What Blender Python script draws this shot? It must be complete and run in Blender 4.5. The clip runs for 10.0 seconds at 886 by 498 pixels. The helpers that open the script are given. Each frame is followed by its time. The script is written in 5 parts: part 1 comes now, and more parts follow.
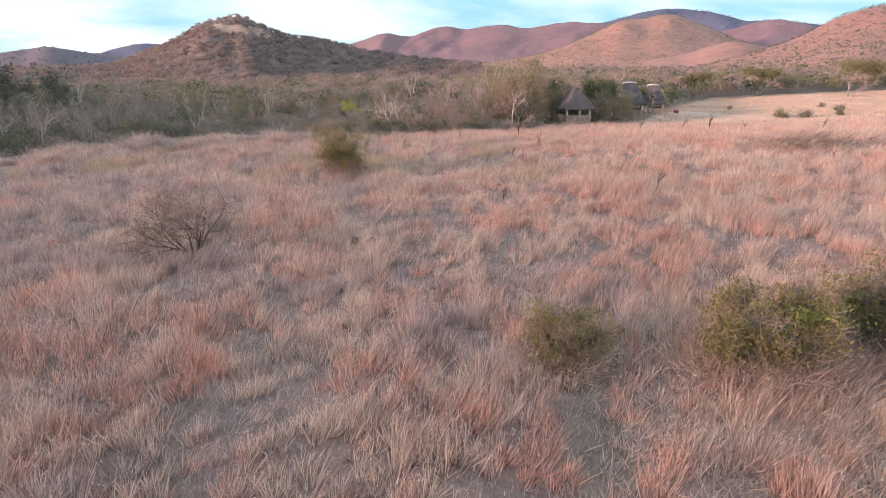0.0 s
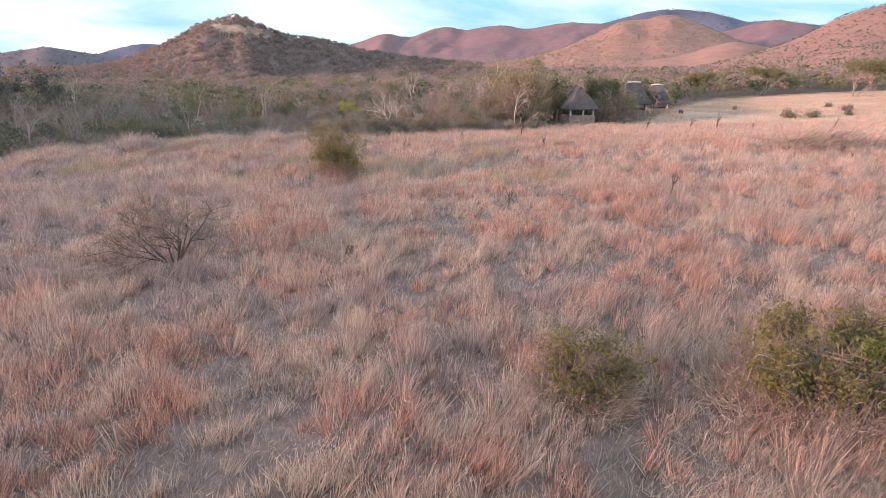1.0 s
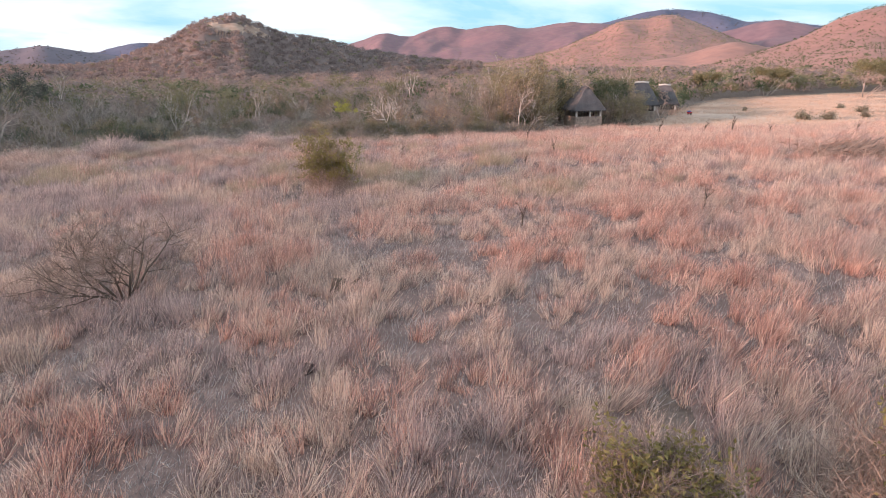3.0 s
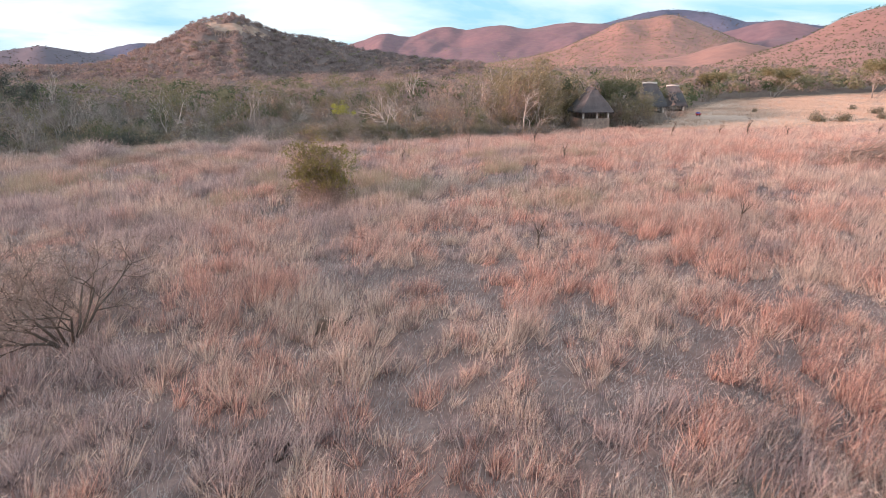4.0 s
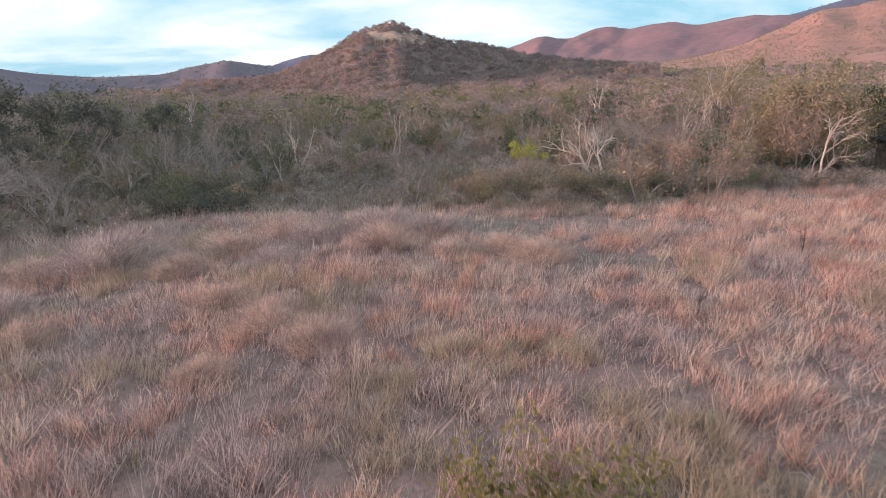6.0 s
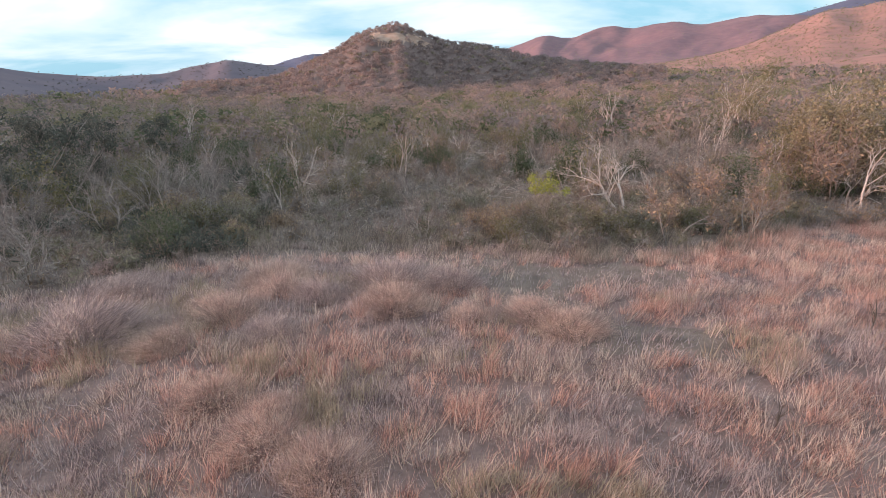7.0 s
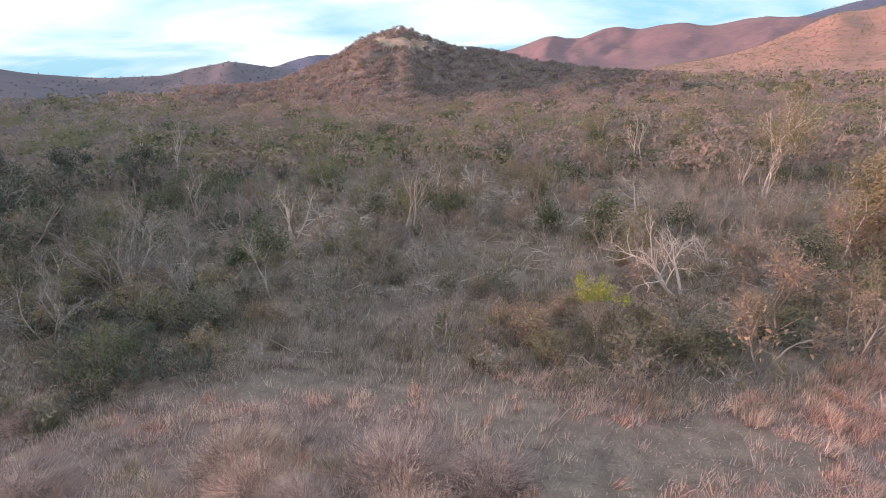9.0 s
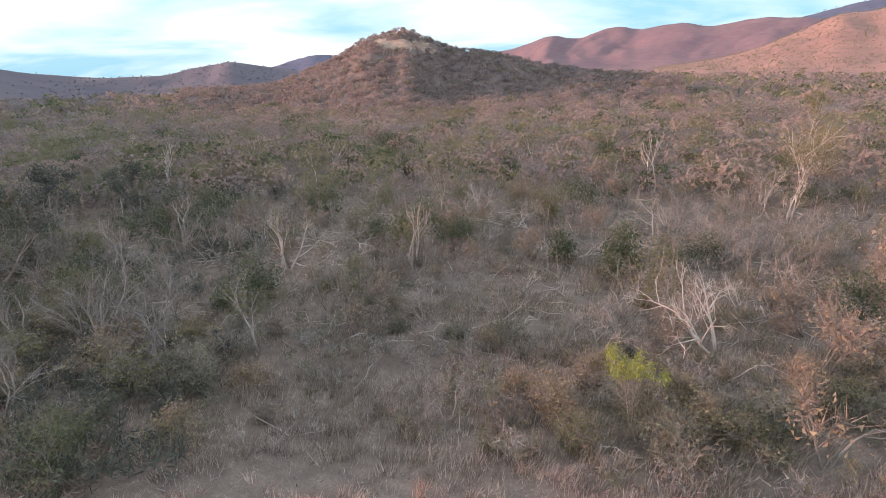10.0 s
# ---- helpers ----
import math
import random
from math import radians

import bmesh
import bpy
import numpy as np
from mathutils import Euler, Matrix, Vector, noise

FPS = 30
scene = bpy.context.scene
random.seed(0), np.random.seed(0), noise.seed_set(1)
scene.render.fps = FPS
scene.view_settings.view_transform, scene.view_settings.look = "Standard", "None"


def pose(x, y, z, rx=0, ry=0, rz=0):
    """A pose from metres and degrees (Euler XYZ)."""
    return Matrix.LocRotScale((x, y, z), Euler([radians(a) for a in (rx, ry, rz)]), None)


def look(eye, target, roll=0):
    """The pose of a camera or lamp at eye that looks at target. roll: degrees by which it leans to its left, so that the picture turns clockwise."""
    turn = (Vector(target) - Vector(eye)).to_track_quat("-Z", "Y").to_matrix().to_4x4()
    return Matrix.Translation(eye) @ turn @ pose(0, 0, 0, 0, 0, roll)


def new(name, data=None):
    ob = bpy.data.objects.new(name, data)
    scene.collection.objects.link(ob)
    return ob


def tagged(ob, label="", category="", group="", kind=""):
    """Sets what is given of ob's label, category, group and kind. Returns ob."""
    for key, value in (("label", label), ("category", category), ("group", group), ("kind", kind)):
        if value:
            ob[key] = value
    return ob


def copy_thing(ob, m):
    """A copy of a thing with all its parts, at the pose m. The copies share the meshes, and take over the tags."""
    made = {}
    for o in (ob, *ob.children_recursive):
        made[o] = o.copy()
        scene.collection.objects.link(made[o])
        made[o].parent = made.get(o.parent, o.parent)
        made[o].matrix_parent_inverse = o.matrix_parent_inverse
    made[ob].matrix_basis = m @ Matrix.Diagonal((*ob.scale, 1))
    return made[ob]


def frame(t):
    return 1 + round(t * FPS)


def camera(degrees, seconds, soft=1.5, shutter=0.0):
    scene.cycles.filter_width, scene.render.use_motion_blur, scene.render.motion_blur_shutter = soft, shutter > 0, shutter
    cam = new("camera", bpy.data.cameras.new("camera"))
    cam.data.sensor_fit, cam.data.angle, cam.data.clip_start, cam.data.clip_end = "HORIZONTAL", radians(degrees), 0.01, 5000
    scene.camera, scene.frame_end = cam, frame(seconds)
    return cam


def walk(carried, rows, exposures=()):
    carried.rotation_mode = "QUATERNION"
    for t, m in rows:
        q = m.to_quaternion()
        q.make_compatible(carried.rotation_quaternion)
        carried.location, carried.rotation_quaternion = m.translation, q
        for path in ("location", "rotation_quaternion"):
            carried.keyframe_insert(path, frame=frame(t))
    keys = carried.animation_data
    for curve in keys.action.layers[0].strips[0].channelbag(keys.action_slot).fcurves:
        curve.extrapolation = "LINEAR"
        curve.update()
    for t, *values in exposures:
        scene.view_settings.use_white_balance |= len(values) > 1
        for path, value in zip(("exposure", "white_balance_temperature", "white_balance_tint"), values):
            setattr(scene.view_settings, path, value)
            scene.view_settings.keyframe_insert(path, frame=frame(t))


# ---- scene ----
cam = camera(75.3, 10.0, 0.8, 0.15)
PATH = [
    (0, (-0.025, -0.273, 6.809), (-0.036, 1.632, 6.199), -0.5),
    (0.5, (-0.068, 0.662, 6.638), (-0.079, 2.568, 6.031), -0.5),
    (1, (-0.121, 1.677, 6.569), (-0.132, 3.583, 5.961), -0.5),
    (1.5, (-0.206, 2.729, 6.523), (-0.216, 4.635, 5.915), -0.5),
    (2, (-0.304, 3.914, 6.493), (-0.314, 5.819, 5.884), -0.4),
    (2.5, (-0.326, 5.009, 6.506), (-0.334, 6.914, 5.897), -0.4),
    (4, (-0.541, 8.721, 6.451), (-0.55, 10.627, 5.843), -0.4),
    (4.5, (-1.0, 13.53, 6.358), (-1.151, 15.431, 5.754), -1.0),
    (5, (-2.345, 20.005, 6.02), (-2.624, 21.893, 5.421), -1.3),
    (5.5, (-4.476, 27.038, 6.144), (-4.952, 28.889, 5.556), -2.1),
    (5.7, (-5.711, 30.213, 6.548), (-6.211, 32.059, 5.963), -2.2),
    (7, (-8.634, 36.95, 9.089), (-9.145, 38.791, 8.498), -1.8),
    (7.5, (-9.457, 39.111, 9.915), (-9.972, 40.95, 9.323), -1.7),
    (8, (-10.336, 41.415, 10.842), (-10.855, 43.253, 10.249), -1.7),
    (8.5, (-11.108, 43.536, 11.693), (-11.629, 45.374, 11.099), -1.6),
    (9, (-11.977, 45.819, 12.571), (-12.498, 47.656, 11.977), -1.5),
    (9.5, (-12.782, 47.909, 13.353), (-13.302, 49.746, 12.758), -1.4),
    (10, (-13.608, 50.186, 14.223), (-14.129, 52.022, 13.626), -1.3),
]
walk(cam, [(t, look(eye, target, roll)) for t, eye, target, roll in PATH],
     exposures=[(0, 0.6), (4.0, 0.57), (5.2, 0.44), (7.2, 0.46), (8.5, 0.53), (10, 0.6)])

# ---- light ----
SUN_AZ, SUN_EL = 250.0, 10.0   # degrees clockwise from +y, degrees above the horizon
world = bpy.data.worlds.new("world")
scene.world = world
world.use_nodes = True
wn, wl = world.node_tree.nodes, world.node_tree.links
wn.clear()
w_out = wn.new("ShaderNodeOutputWorld")
w_bg = wn.new("ShaderNodeBackground")
w_bg.inputs["Strength"].default_value = 0.86
sky = wn.new("ShaderNodeTexSky")
sky.sky_type = "NISHITA"
sky.sun_disc = False
sky.sun_elevation, sky.sun_rotation = radians(SUN_EL), radians(SUN_AZ)
sky.dust_density, sky.ozone_density = 1.5, 2.0
w_co = wn.new("ShaderNodeTexCoord")
w_sep = wn.new("ShaderNodeSeparateXYZ")
wl.new(w_co.outputs["Generated"], w_sep.inputs[0])
w_z = wn.new("ShaderNodeMath")
w_z.operation = "ADD"
w_z.inputs[1].default_value = 0.16
wl.new(w_sep.outputs["Z"], w_z.inputs[0])
w_div = wn.new("ShaderNodeVectorMath")
w_div.operation = "DIVIDE"
w_cmb = wn.new("ShaderNodeCombineXYZ")
for i in range(3):
    wl.new(w_z.outputs[0], w_cmb.inputs[i])
wl.new(w_co.outputs["Generated"], w_div.inputs[0])
wl.new(w_cmb.outputs[0], w_div.inputs[1])
w_map = wn.new("ShaderNodeMapping")
w_map.inputs["Location"].default_value = (5.9, 0.4, 0.0)
w_map.inputs["Scale"].default_value = (0.75, 0.9, 0.0)
wl.new(w_div.outputs[0], w_map.inputs[0])
w_noise = wn.new("ShaderNodeTexNoise")
w_noise.inputs["Scale"].default_value = 0.9
w_noise.inputs["Detail"].default_value = 6
w_noise.inputs["Roughness"].default_value = 0.52
w_noise.inputs["Distortion"].default_value = 0.3
wl.new(w_map.outputs[0], w_noise.inputs["Vector"])
w_ramp = wn.new("ShaderNodeValToRGB")
w_ramp.color_ramp.elements[0].position = 0.345
w_ramp.color_ramp.elements[1].position = 0.585
w_ramp.color_ramp.elements[0].color = (0, 0, 0, 1)
w_ramp.color_ramp.elements[1].color = (1, 1, 1, 1)
wl.new(w_noise.outputs["Fac"], w_ramp.inputs[0])
w_gain = wn.new("ShaderNodeVectorMath")
w_gain.operation = "SCALE"
w_gain.inputs["Scale"].default_value = 0.12
wl.new(sky.outputs[0], w_gain.inputs[0])
w_tint = wn.new("ShaderNodeMix")
w_tint.data_type = "RGBA"
w_tint.inputs[0].default_value = 0.75
w_tint.inputs[7].default_value = (0.38, 0.74, 0.97, 1)
wl.new(w_gain.outputs[0], w_tint.inputs[6])
w_mix = wn.new("ShaderNodeMix")
w_mix.data_type = "RGBA"
w_mix.inputs[7].default_value = (0.92, 0.985, 1.05, 1)
wl.new(w_ramp.outputs[0], w_mix.inputs[0])
wl.new(w_tint.outputs[2], w_mix.inputs[6])
wl.new(w_mix.outputs[2], w_bg.inputs[0])
wl.new(w_bg.outputs[0], w_out.inputs[0])

sun = new("sun", bpy.data.lights.new("sun", "SUN"))
sun.data.energy, sun.data.angle, sun.data.color = 5.0, radians(4.0), (1.0, 0.58, 0.45)
_a, _e = radians(SUN_AZ), radians(SUN_EL)
sun.matrix_basis = look((0, 0, 60), Vector((0, 0, 60)) - Vector((math.sin(_a) * math.cos(_e), math.cos(_a) * math.cos(_e), math.sin(_e))))


# ---- materials ----
def rgb(c):
    return (*c, 1)


def surface(name, colours, scale=1.0, fine=12.0, rough=0.9, bump=0.3, island=0.0, piece=0.0, leaf=0.0, stretch=(1, 1, 1), keen=0.2):
    """Colours mixed by a coarse and a fine noise; island / piece: how far each island or object strays in brightness; leaf: light let through; keen: half the range of noise over which the colours run."""
    m = bpy.data.materials.new(name)
    m.use_nodes = True
    n, l = m.node_tree.nodes, m.node_tree.links
    bsdf, out = n["Principled BSDF"], n["Material Output"]
    co = n.new("ShaderNodeTexCoord")
    mp = n.new("ShaderNodeMapping")
    mp.inputs["Scale"].default_value = stretch
    geo = n.new("ShaderNodeNewGeometry")
    l.new((geo.outputs["Position"] if island or leaf else co.outputs["Object"]), mp.inputs[0])
    a, b = n.new("ShaderNodeTexNoise"), n.new("ShaderNodeTexNoise")
    a.inputs["Scale"].default_value, a.inputs["Detail"].default_value = scale, 4
    b.inputs["Scale"].default_value, b.inputs["Detail"].default_value = fine, 3
    l.new(mp.outputs[0], a.inputs["Vector"]), l.new(mp.outputs[0], b.inputs["Vector"])
    mixv = n.new("ShaderNodeMix")
    mixv.inputs[0].default_value = 0.45
    l.new(a.outputs["Fac"], mixv.inputs[2]), l.new(b.outputs["Fac"], mixv.inputs[3])
    fac = mixv.outputs[0]
    rnd = None
    if island:
        rnd, amount = geo.outputs["Random Per Island"], island
    if piece:
        info = n.new("ShaderNodeObjectInfo")
        rnd, amount = info.outputs["Random"], piece
    if rnd:
        off = n.new("ShaderNodeMath")
        off.operation = "MULTIPLY_ADD"
        off.inputs[1].default_value = amount
        off.inputs[2].default_value = -amount / 2
        l.new(rnd, off.inputs[0])
        add = n.new("ShaderNodeMath")
        add.operation = "ADD"
        l.new(off.outputs[0], add.inputs[0]), l.new(fac, add.inputs[1])
        fac = add.outputs[0]
    ramp = n.new("ShaderNodeValToRGB")
    el = ramp.color_ramp.elements
    k = len(colours)
    el[0].position, el[0].color = 0.5 - keen, rgb(colours[0])
    el[1].position, el[1].color = 0.5 + keen, rgb(colours[-1])
    for i in range(1, k - 1):
        el.new(0.5 - keen + 2 * keen * i / (k - 1)).color = rgb(colours[i])
    l.new(fac, ramp.inputs[0])
    l.new(ramp.outputs[0], bsdf.inputs["Base Color"])
    bsdf.inputs["Roughness"].default_value = rough
    bsdf.inputs["Specular IOR Level"].default_value = 0.25
    if bump:
        bp = n.new("ShaderNodeBump")
        bp.inputs["Strength"].default_value = bump
        bp.inputs["Distance"].default_value = 0.3 / fine
        l.new(b.outputs["Fac"], bp.inputs["Height"])
        l.new(bp.outputs[0], bsdf.inputs["Normal"])
    if leaf:
        tr = n.new("ShaderNodeBsdfTranslucent")
        l.new(ramp.outputs[0], tr.inputs[0])
        mx = n.new("ShaderNodeMixShader")
        mx.inputs[0].default_value = leaf
        l.new(bsdf.outputs[0], mx.inputs[1]), l.new(tr.outputs[0], mx.inputs[2])
        l.new(mx.outputs[0], out.inputs[0])
    return m


M_SOIL = surface("dry_soil", [(0.108, 0.083, 0.074), (0.178, 0.138, 0.119), (0.275, 0.216, 0.185)], 1.1, 9.0, 0.95, 0.8)
M_HILL = surface("pink_grass_hill", [(0.21, 0.128, 0.12), (0.285, 0.165, 0.145), (0.37, 0.21, 0.175)], 0.006, 0.06, 0.95, 0.3)
# Purple carries the range's shade and blue haze in its base colour.
M_HAZEPURPLE = surface("haze_purple_hill", [(0.15, 0.098, 0.122), (0.195, 0.122, 0.143), (0.25, 0.15, 0.162)], 0.006, 0.06, 0.95, 0.3)
M_KOP = surface("wooded_hill_soil", [(0.125, 0.098, 0.094), (0.155, 0.12, 0.114), (0.19, 0.147, 0.137)], 0.02, 0.3, 0.95, 0.3)
M_BARE = surface("bare_hilltop_grass", [(0.23, 0.165, 0.132), (0.31, 0.22, 0.173), (0.41, 0.31, 0.255)], 0.05, 0.4, 0.95, 0.4)
# The bluish tint of distant haze is put into these two hill colours.
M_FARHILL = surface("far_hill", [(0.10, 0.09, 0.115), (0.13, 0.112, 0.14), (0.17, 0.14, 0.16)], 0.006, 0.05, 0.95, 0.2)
M_HAZEBLUE = surface("haze_blue_far_hill", [(0.075, 0.085, 0.135), (0.095, 0.105, 0.165), (0.12, 0.13, 0.195)], 0.006, 0.05, 0.95, 0.2)
M_STUBBLE = surface("straw_stubble", [(0.33, 0.235, 0.195), (0.46, 0.335, 0.27), (0.58, 0.44, 0.35)], 0.12, 1.5, 0.95, 0.6)
M_LITTER = surface("reddish_grass_litter", [(0.125, 0.09, 0.085), (0.215, 0.15, 0.137), (0.33, 0.23, 0.205)], 0.9, 9.0, 0.95, 0.8)
M_GRASS = surface("dry_red_grass", [(0.33, 0.243, 0.235), (0.55, 0.368, 0.334), (0.72, 0.455, 0.39), (0.82, 0.64, 0.54)], 0.9, 2.8, 0.8, 0, island=0.75, leaf=0.4, keen=0.14)
M_RUST = surface("rust_red_grass", [(0.33, 0.195, 0.18), (0.58, 0.32, 0.268), (0.73, 0.425, 0.345), (0.82, 0.55, 0.45)], 0.9, 2.8, 0.8, 0, island=0.75, leaf=0.4, keen=0.14)
M_STRAW = surface("straw_yellow_grass", [(0.37, 0.28, 0.255), (0.61, 0.455, 0.385), (0.74, 0.565, 0.475), (0.82, 0.67, 0.57)], 0.9, 2.8, 0.8, 0, island=0.75, leaf=0.4, keen=0.14)
# Greyed tint: the shade between tall tufts is put into this colour.
M_SHORT = surface("shade_grey_short_grass", [(0.20, 0.175, 0.18), (0.38, 0.335, 0.335), (0.58, 0.52, 0.505)], 0.8, 2.6, 0.85, 0, island=0.6, leaf=0.35, keen=0.14)
M_MAUVE = surface("short_mauve_grass", [(0.22, 0.18, 0.19), (0.39, 0.315, 0.325), (0.56, 0.46, 0.45)], 0.8, 2.6, 0.85, 0, island=0.45, leaf=0.35, keen=0.14)
M_YELLOW = surface("olive_yellow_grass", [(0.31, 0.25, 0.19), (0.46, 0.375, 0.28), (0.60, 0.49, 0.38)], 0.8, 2.6, 0.85, 0, island=0.5, leaf=0.4)
M_UNDER = surface("dry_bush_grass", [(0.18, 0.147, 0.128), (0.36, 0.295, 0.255), (0.60, 0.505, 0.44)], 0.4, 2.4, 0.9, 0, island=0.55, leaf=0.3, keen=0.14)
M_TUSSOCK = surface("tussock_grass", [(0.31, 0.225, 0.215), (0.56, 0.395, 0.35), (0.80, 0.61, 0.51)], 0.8, 3.0, 0.85, 0, island=0.6, leaf=0.35)
M_TALLMAUVE = surface("shade_mauve_grass", [(0.27, 0.215, 0.223), (0.42, 0.322, 0.322), (0.57, 0.44, 0.42), (0.68, 0.545, 0.50)], 0.9, 2.8, 0.85, 0, island=0.6, leaf=0.4, keen=0.14)
M_TAN = surface("tan_bush_grass", [(0.22, 0.182, 0.155), (0.34, 0.285, 0.24), (0.48, 0.405, 0.345)], 0.5, 2.4, 0.9, 0, island=0.5, leaf=0.35, keen=0.14)
M_TANOLIVE = surface("tan_olive_leaves", [(0.18, 0.15, 0.093), (0.285, 0.24, 0.15), (0.41, 0.345, 0.225)], 0.5, 4.0, 0.75, 0, island=0.4, leaf=0.45)
M_GREYOLIVE = surface("grey_olive_leaves", [(0.13, 0.123, 0.092), (0.215, 0.20, 0.145), (0.32, 0.295, 0.215)], 0.4, 3.0, 0.85, 0, island=0.35, leaf=0.4)
M_DUSK = surface("dark_grey_green_leaves", [(0.07, 0.077, 0.068), (0.115, 0.122, 0.105), (0.17, 0.175, 0.15)], 0.4, 3.0, 0.85, 0, island=0.35, leaf=0.35)
M_BARK = surface("grey_brown_bark", [(0.15, 0.13, 0.118), (0.24, 0.21, 0.195), (0.35, 0.31, 0.285)], 2.0, 18.0, 0.9, 0.5, piece=0.25)
M_PALE = surface("bleached_dead_wood", [(0.38, 0.32, 0.295), (0.51, 0.44, 0.405), (0.62, 0.55, 0.51)], 2.0, 16.0, 0.85, 0.4, piece=0.2)
M_STEM = surface("pale_grey_stems", [(0.25, 0.21, 0.19), (0.35, 0.30, 0.275), (0.45, 0.395, 0.36)], 2.0, 16.0, 0.9, 0.4, piece=0.2)
M_BRIGHT = surface("sunny_olive_leaves", [(0.15, 0.16, 0.05), (0.24, 0.25, 0.08), (0.34, 0.34, 0.12)], 0.9, 5.0, 0.7, 0, island=0.4, leaf=0.5)
M_BUSH = surface("olive_brown_leaves", [(0.17, 0.15, 0.06), (0.27, 0.235, 0.095), (0.38, 0.33, 0.15)], 0.8, 4.0, 0.7, 0, island=0.4, leaf=0.5)
M_FARSTRAW = surface("pale_field_grass", [(0.46, 0.33, 0.27), (0.58, 0.43, 0.345), (0.70, 0.53, 0.43)], 0.1, 1.2, 0.85, 0, island=0.15, leaf=0.4)
M_TWIG = surface("grey_twigs", [(0.145, 0.125, 0.117), (0.245, 0.213, 0.20), (0.39, 0.345, 0.325)], 0.25, 4.0, 0.9, 0, island=0.3)
M_RTWIG = surface("red_brown_twigs", [(0.17, 0.125, 0.11), (0.27, 0.20, 0.172), (0.38, 0.285, 0.24)], 0.25, 4.0, 0.9, 0, island=0.3)
M_GREEN = surface("green_leaves", [(0.065, 0.08, 0.047), (0.11, 0.128, 0.073), (0.165, 0.182, 0.105)], 0.5, 4.0, 0.7, 0, island=0.35, leaf=0.35)
M_OLIVE = surface("olive_leaves", [(0.125, 0.118, 0.065), (0.20, 0.183, 0.10), (0.29, 0.26, 0.15)], 0.5, 4.0, 0.75, 0, island=0.35, leaf=0.35)
M_DRYLEAF = surface("brown_dry_leaves", [(0.22, 0.16, 0.11), (0.35, 0.255, 0.17), (0.48, 0.36, 0.25)], 0.5, 4.0, 0.8, 0, island=0.35, leaf=0.35)
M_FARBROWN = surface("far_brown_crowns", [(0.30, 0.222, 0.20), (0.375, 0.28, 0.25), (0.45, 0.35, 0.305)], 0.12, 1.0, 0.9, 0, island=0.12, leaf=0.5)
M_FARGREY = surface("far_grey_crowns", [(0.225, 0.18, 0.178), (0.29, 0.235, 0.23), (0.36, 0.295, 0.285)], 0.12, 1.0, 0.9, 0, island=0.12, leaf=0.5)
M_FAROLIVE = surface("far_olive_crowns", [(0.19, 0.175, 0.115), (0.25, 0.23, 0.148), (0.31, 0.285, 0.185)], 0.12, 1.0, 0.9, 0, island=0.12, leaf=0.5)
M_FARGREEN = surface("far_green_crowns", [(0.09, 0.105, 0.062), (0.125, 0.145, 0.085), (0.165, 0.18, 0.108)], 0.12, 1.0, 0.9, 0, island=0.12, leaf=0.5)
M_DIST = surface("dark_distant_crowns", [(0.09, 0.085, 0.085), (0.125, 0.115, 0.11), (0.165, 0.15, 0.14)], 0.12, 1.0, 0.9, 0, island=0.12, leaf=0.4)
M_LIME = surface("yellow_green_leaves", [(0.22, 0.23, 0.045), (0.34, 0.35, 0.075), (0.46, 0.455, 0.13)], 1.0, 5.0, 0.7, 0, island=0.45, leaf=0.4)
M_THATCH = surface("grey_thatch", [(0.06, 0.057, 0.063), (0.095, 0.09, 0.097), (0.14, 0.132, 0.138)], 1.0, 14.0, 0.95, 0.6, stretch=(1, 1, 0.25))
M_CAP = surface("pale_ridge_cap", [(0.36, 0.34, 0.33), (0.46, 0.43, 0.41), (0.55, 0.52, 0.50)], 1.5, 9.0, 0.85, 0.3)
M_STONE = surface("rough_stone_wall", [(0.14, 0.115, 0.10), (0.27, 0.22, 0.19), (0.40, 0.33, 0.28)], 2.2, 6.0, 0.9, 0.8)
M_POST = surface("whitewashed_post", [(0.55, 0.50, 0.46), (0.66, 0.61, 0.57), (0.72, 0.68, 0.63)], 1.5, 9.0, 0.8, 0.2)
M_ROCK = surface("grey_pink_rock", [(0.30, 0.24, 0.21), (0.46, 0.36, 0.30), (0.56, 0.46, 0.40)], 0.15, 1.2, 0.9, 0.6)
M_DARK = surface("dark_wood", [(0.06, 0.047, 0.04), (0.10, 0.078, 0.064), (0.15, 0.115, 0.095)], 2.0, 14.0, 0.85, 0.4)
M_RED = surface("red_paint", [(0.45, 0.05, 0.05), (0.5, 0.06, 0.06)], 2, 10, 0.5, 0)
M_BLUE = surface("blue_paint", [(0.12, 0.14, 0.45), (0.15, 0.17, 0.5)], 2, 10, 0.5, 0)


# ---- tools ----
RNG = np.random.default_rng(7)


def vnoise(x, y, seed=0):
    """Smooth value noise in 0..1 for arrays."""
    xi, yi = np.floor(x).astype(np.int64), np.floor(y).astype(np.int64)
    u, v = x - xi, y - yi
    u, v = u * u * (3 - 2 * u), v * v * (3 - 2 * v)

    def h(i, j):
        k = (i * 374761393 + j * 668265263 + seed * 1442695041) & 0x7FFFFFFF
        k = ((k ^ (k >> 13)) * 1274126177) & 0x7FFFFFFF
        return ((k ^ (k >> 16)) & 0xFFFF) / 65535.0
    return (h(xi, yi) * (1 - u) + h(xi + 1, yi) * u) * (1 - v) + (h(xi, yi + 1) * (1 - u) + h(xi + 1, yi + 1) * u) * v


def fbm(x, y, seed=0, octaves=4):
    out, amp, total = 0.0, 1.0, 0.0
    for o in range(octaves):
        out = out + amp * vnoise(x * 2 ** o + 17.3 * o, y * 2 ** o - 9.1 * o, seed + o)
        total += amp
        amp *= 0.5
    return out / total


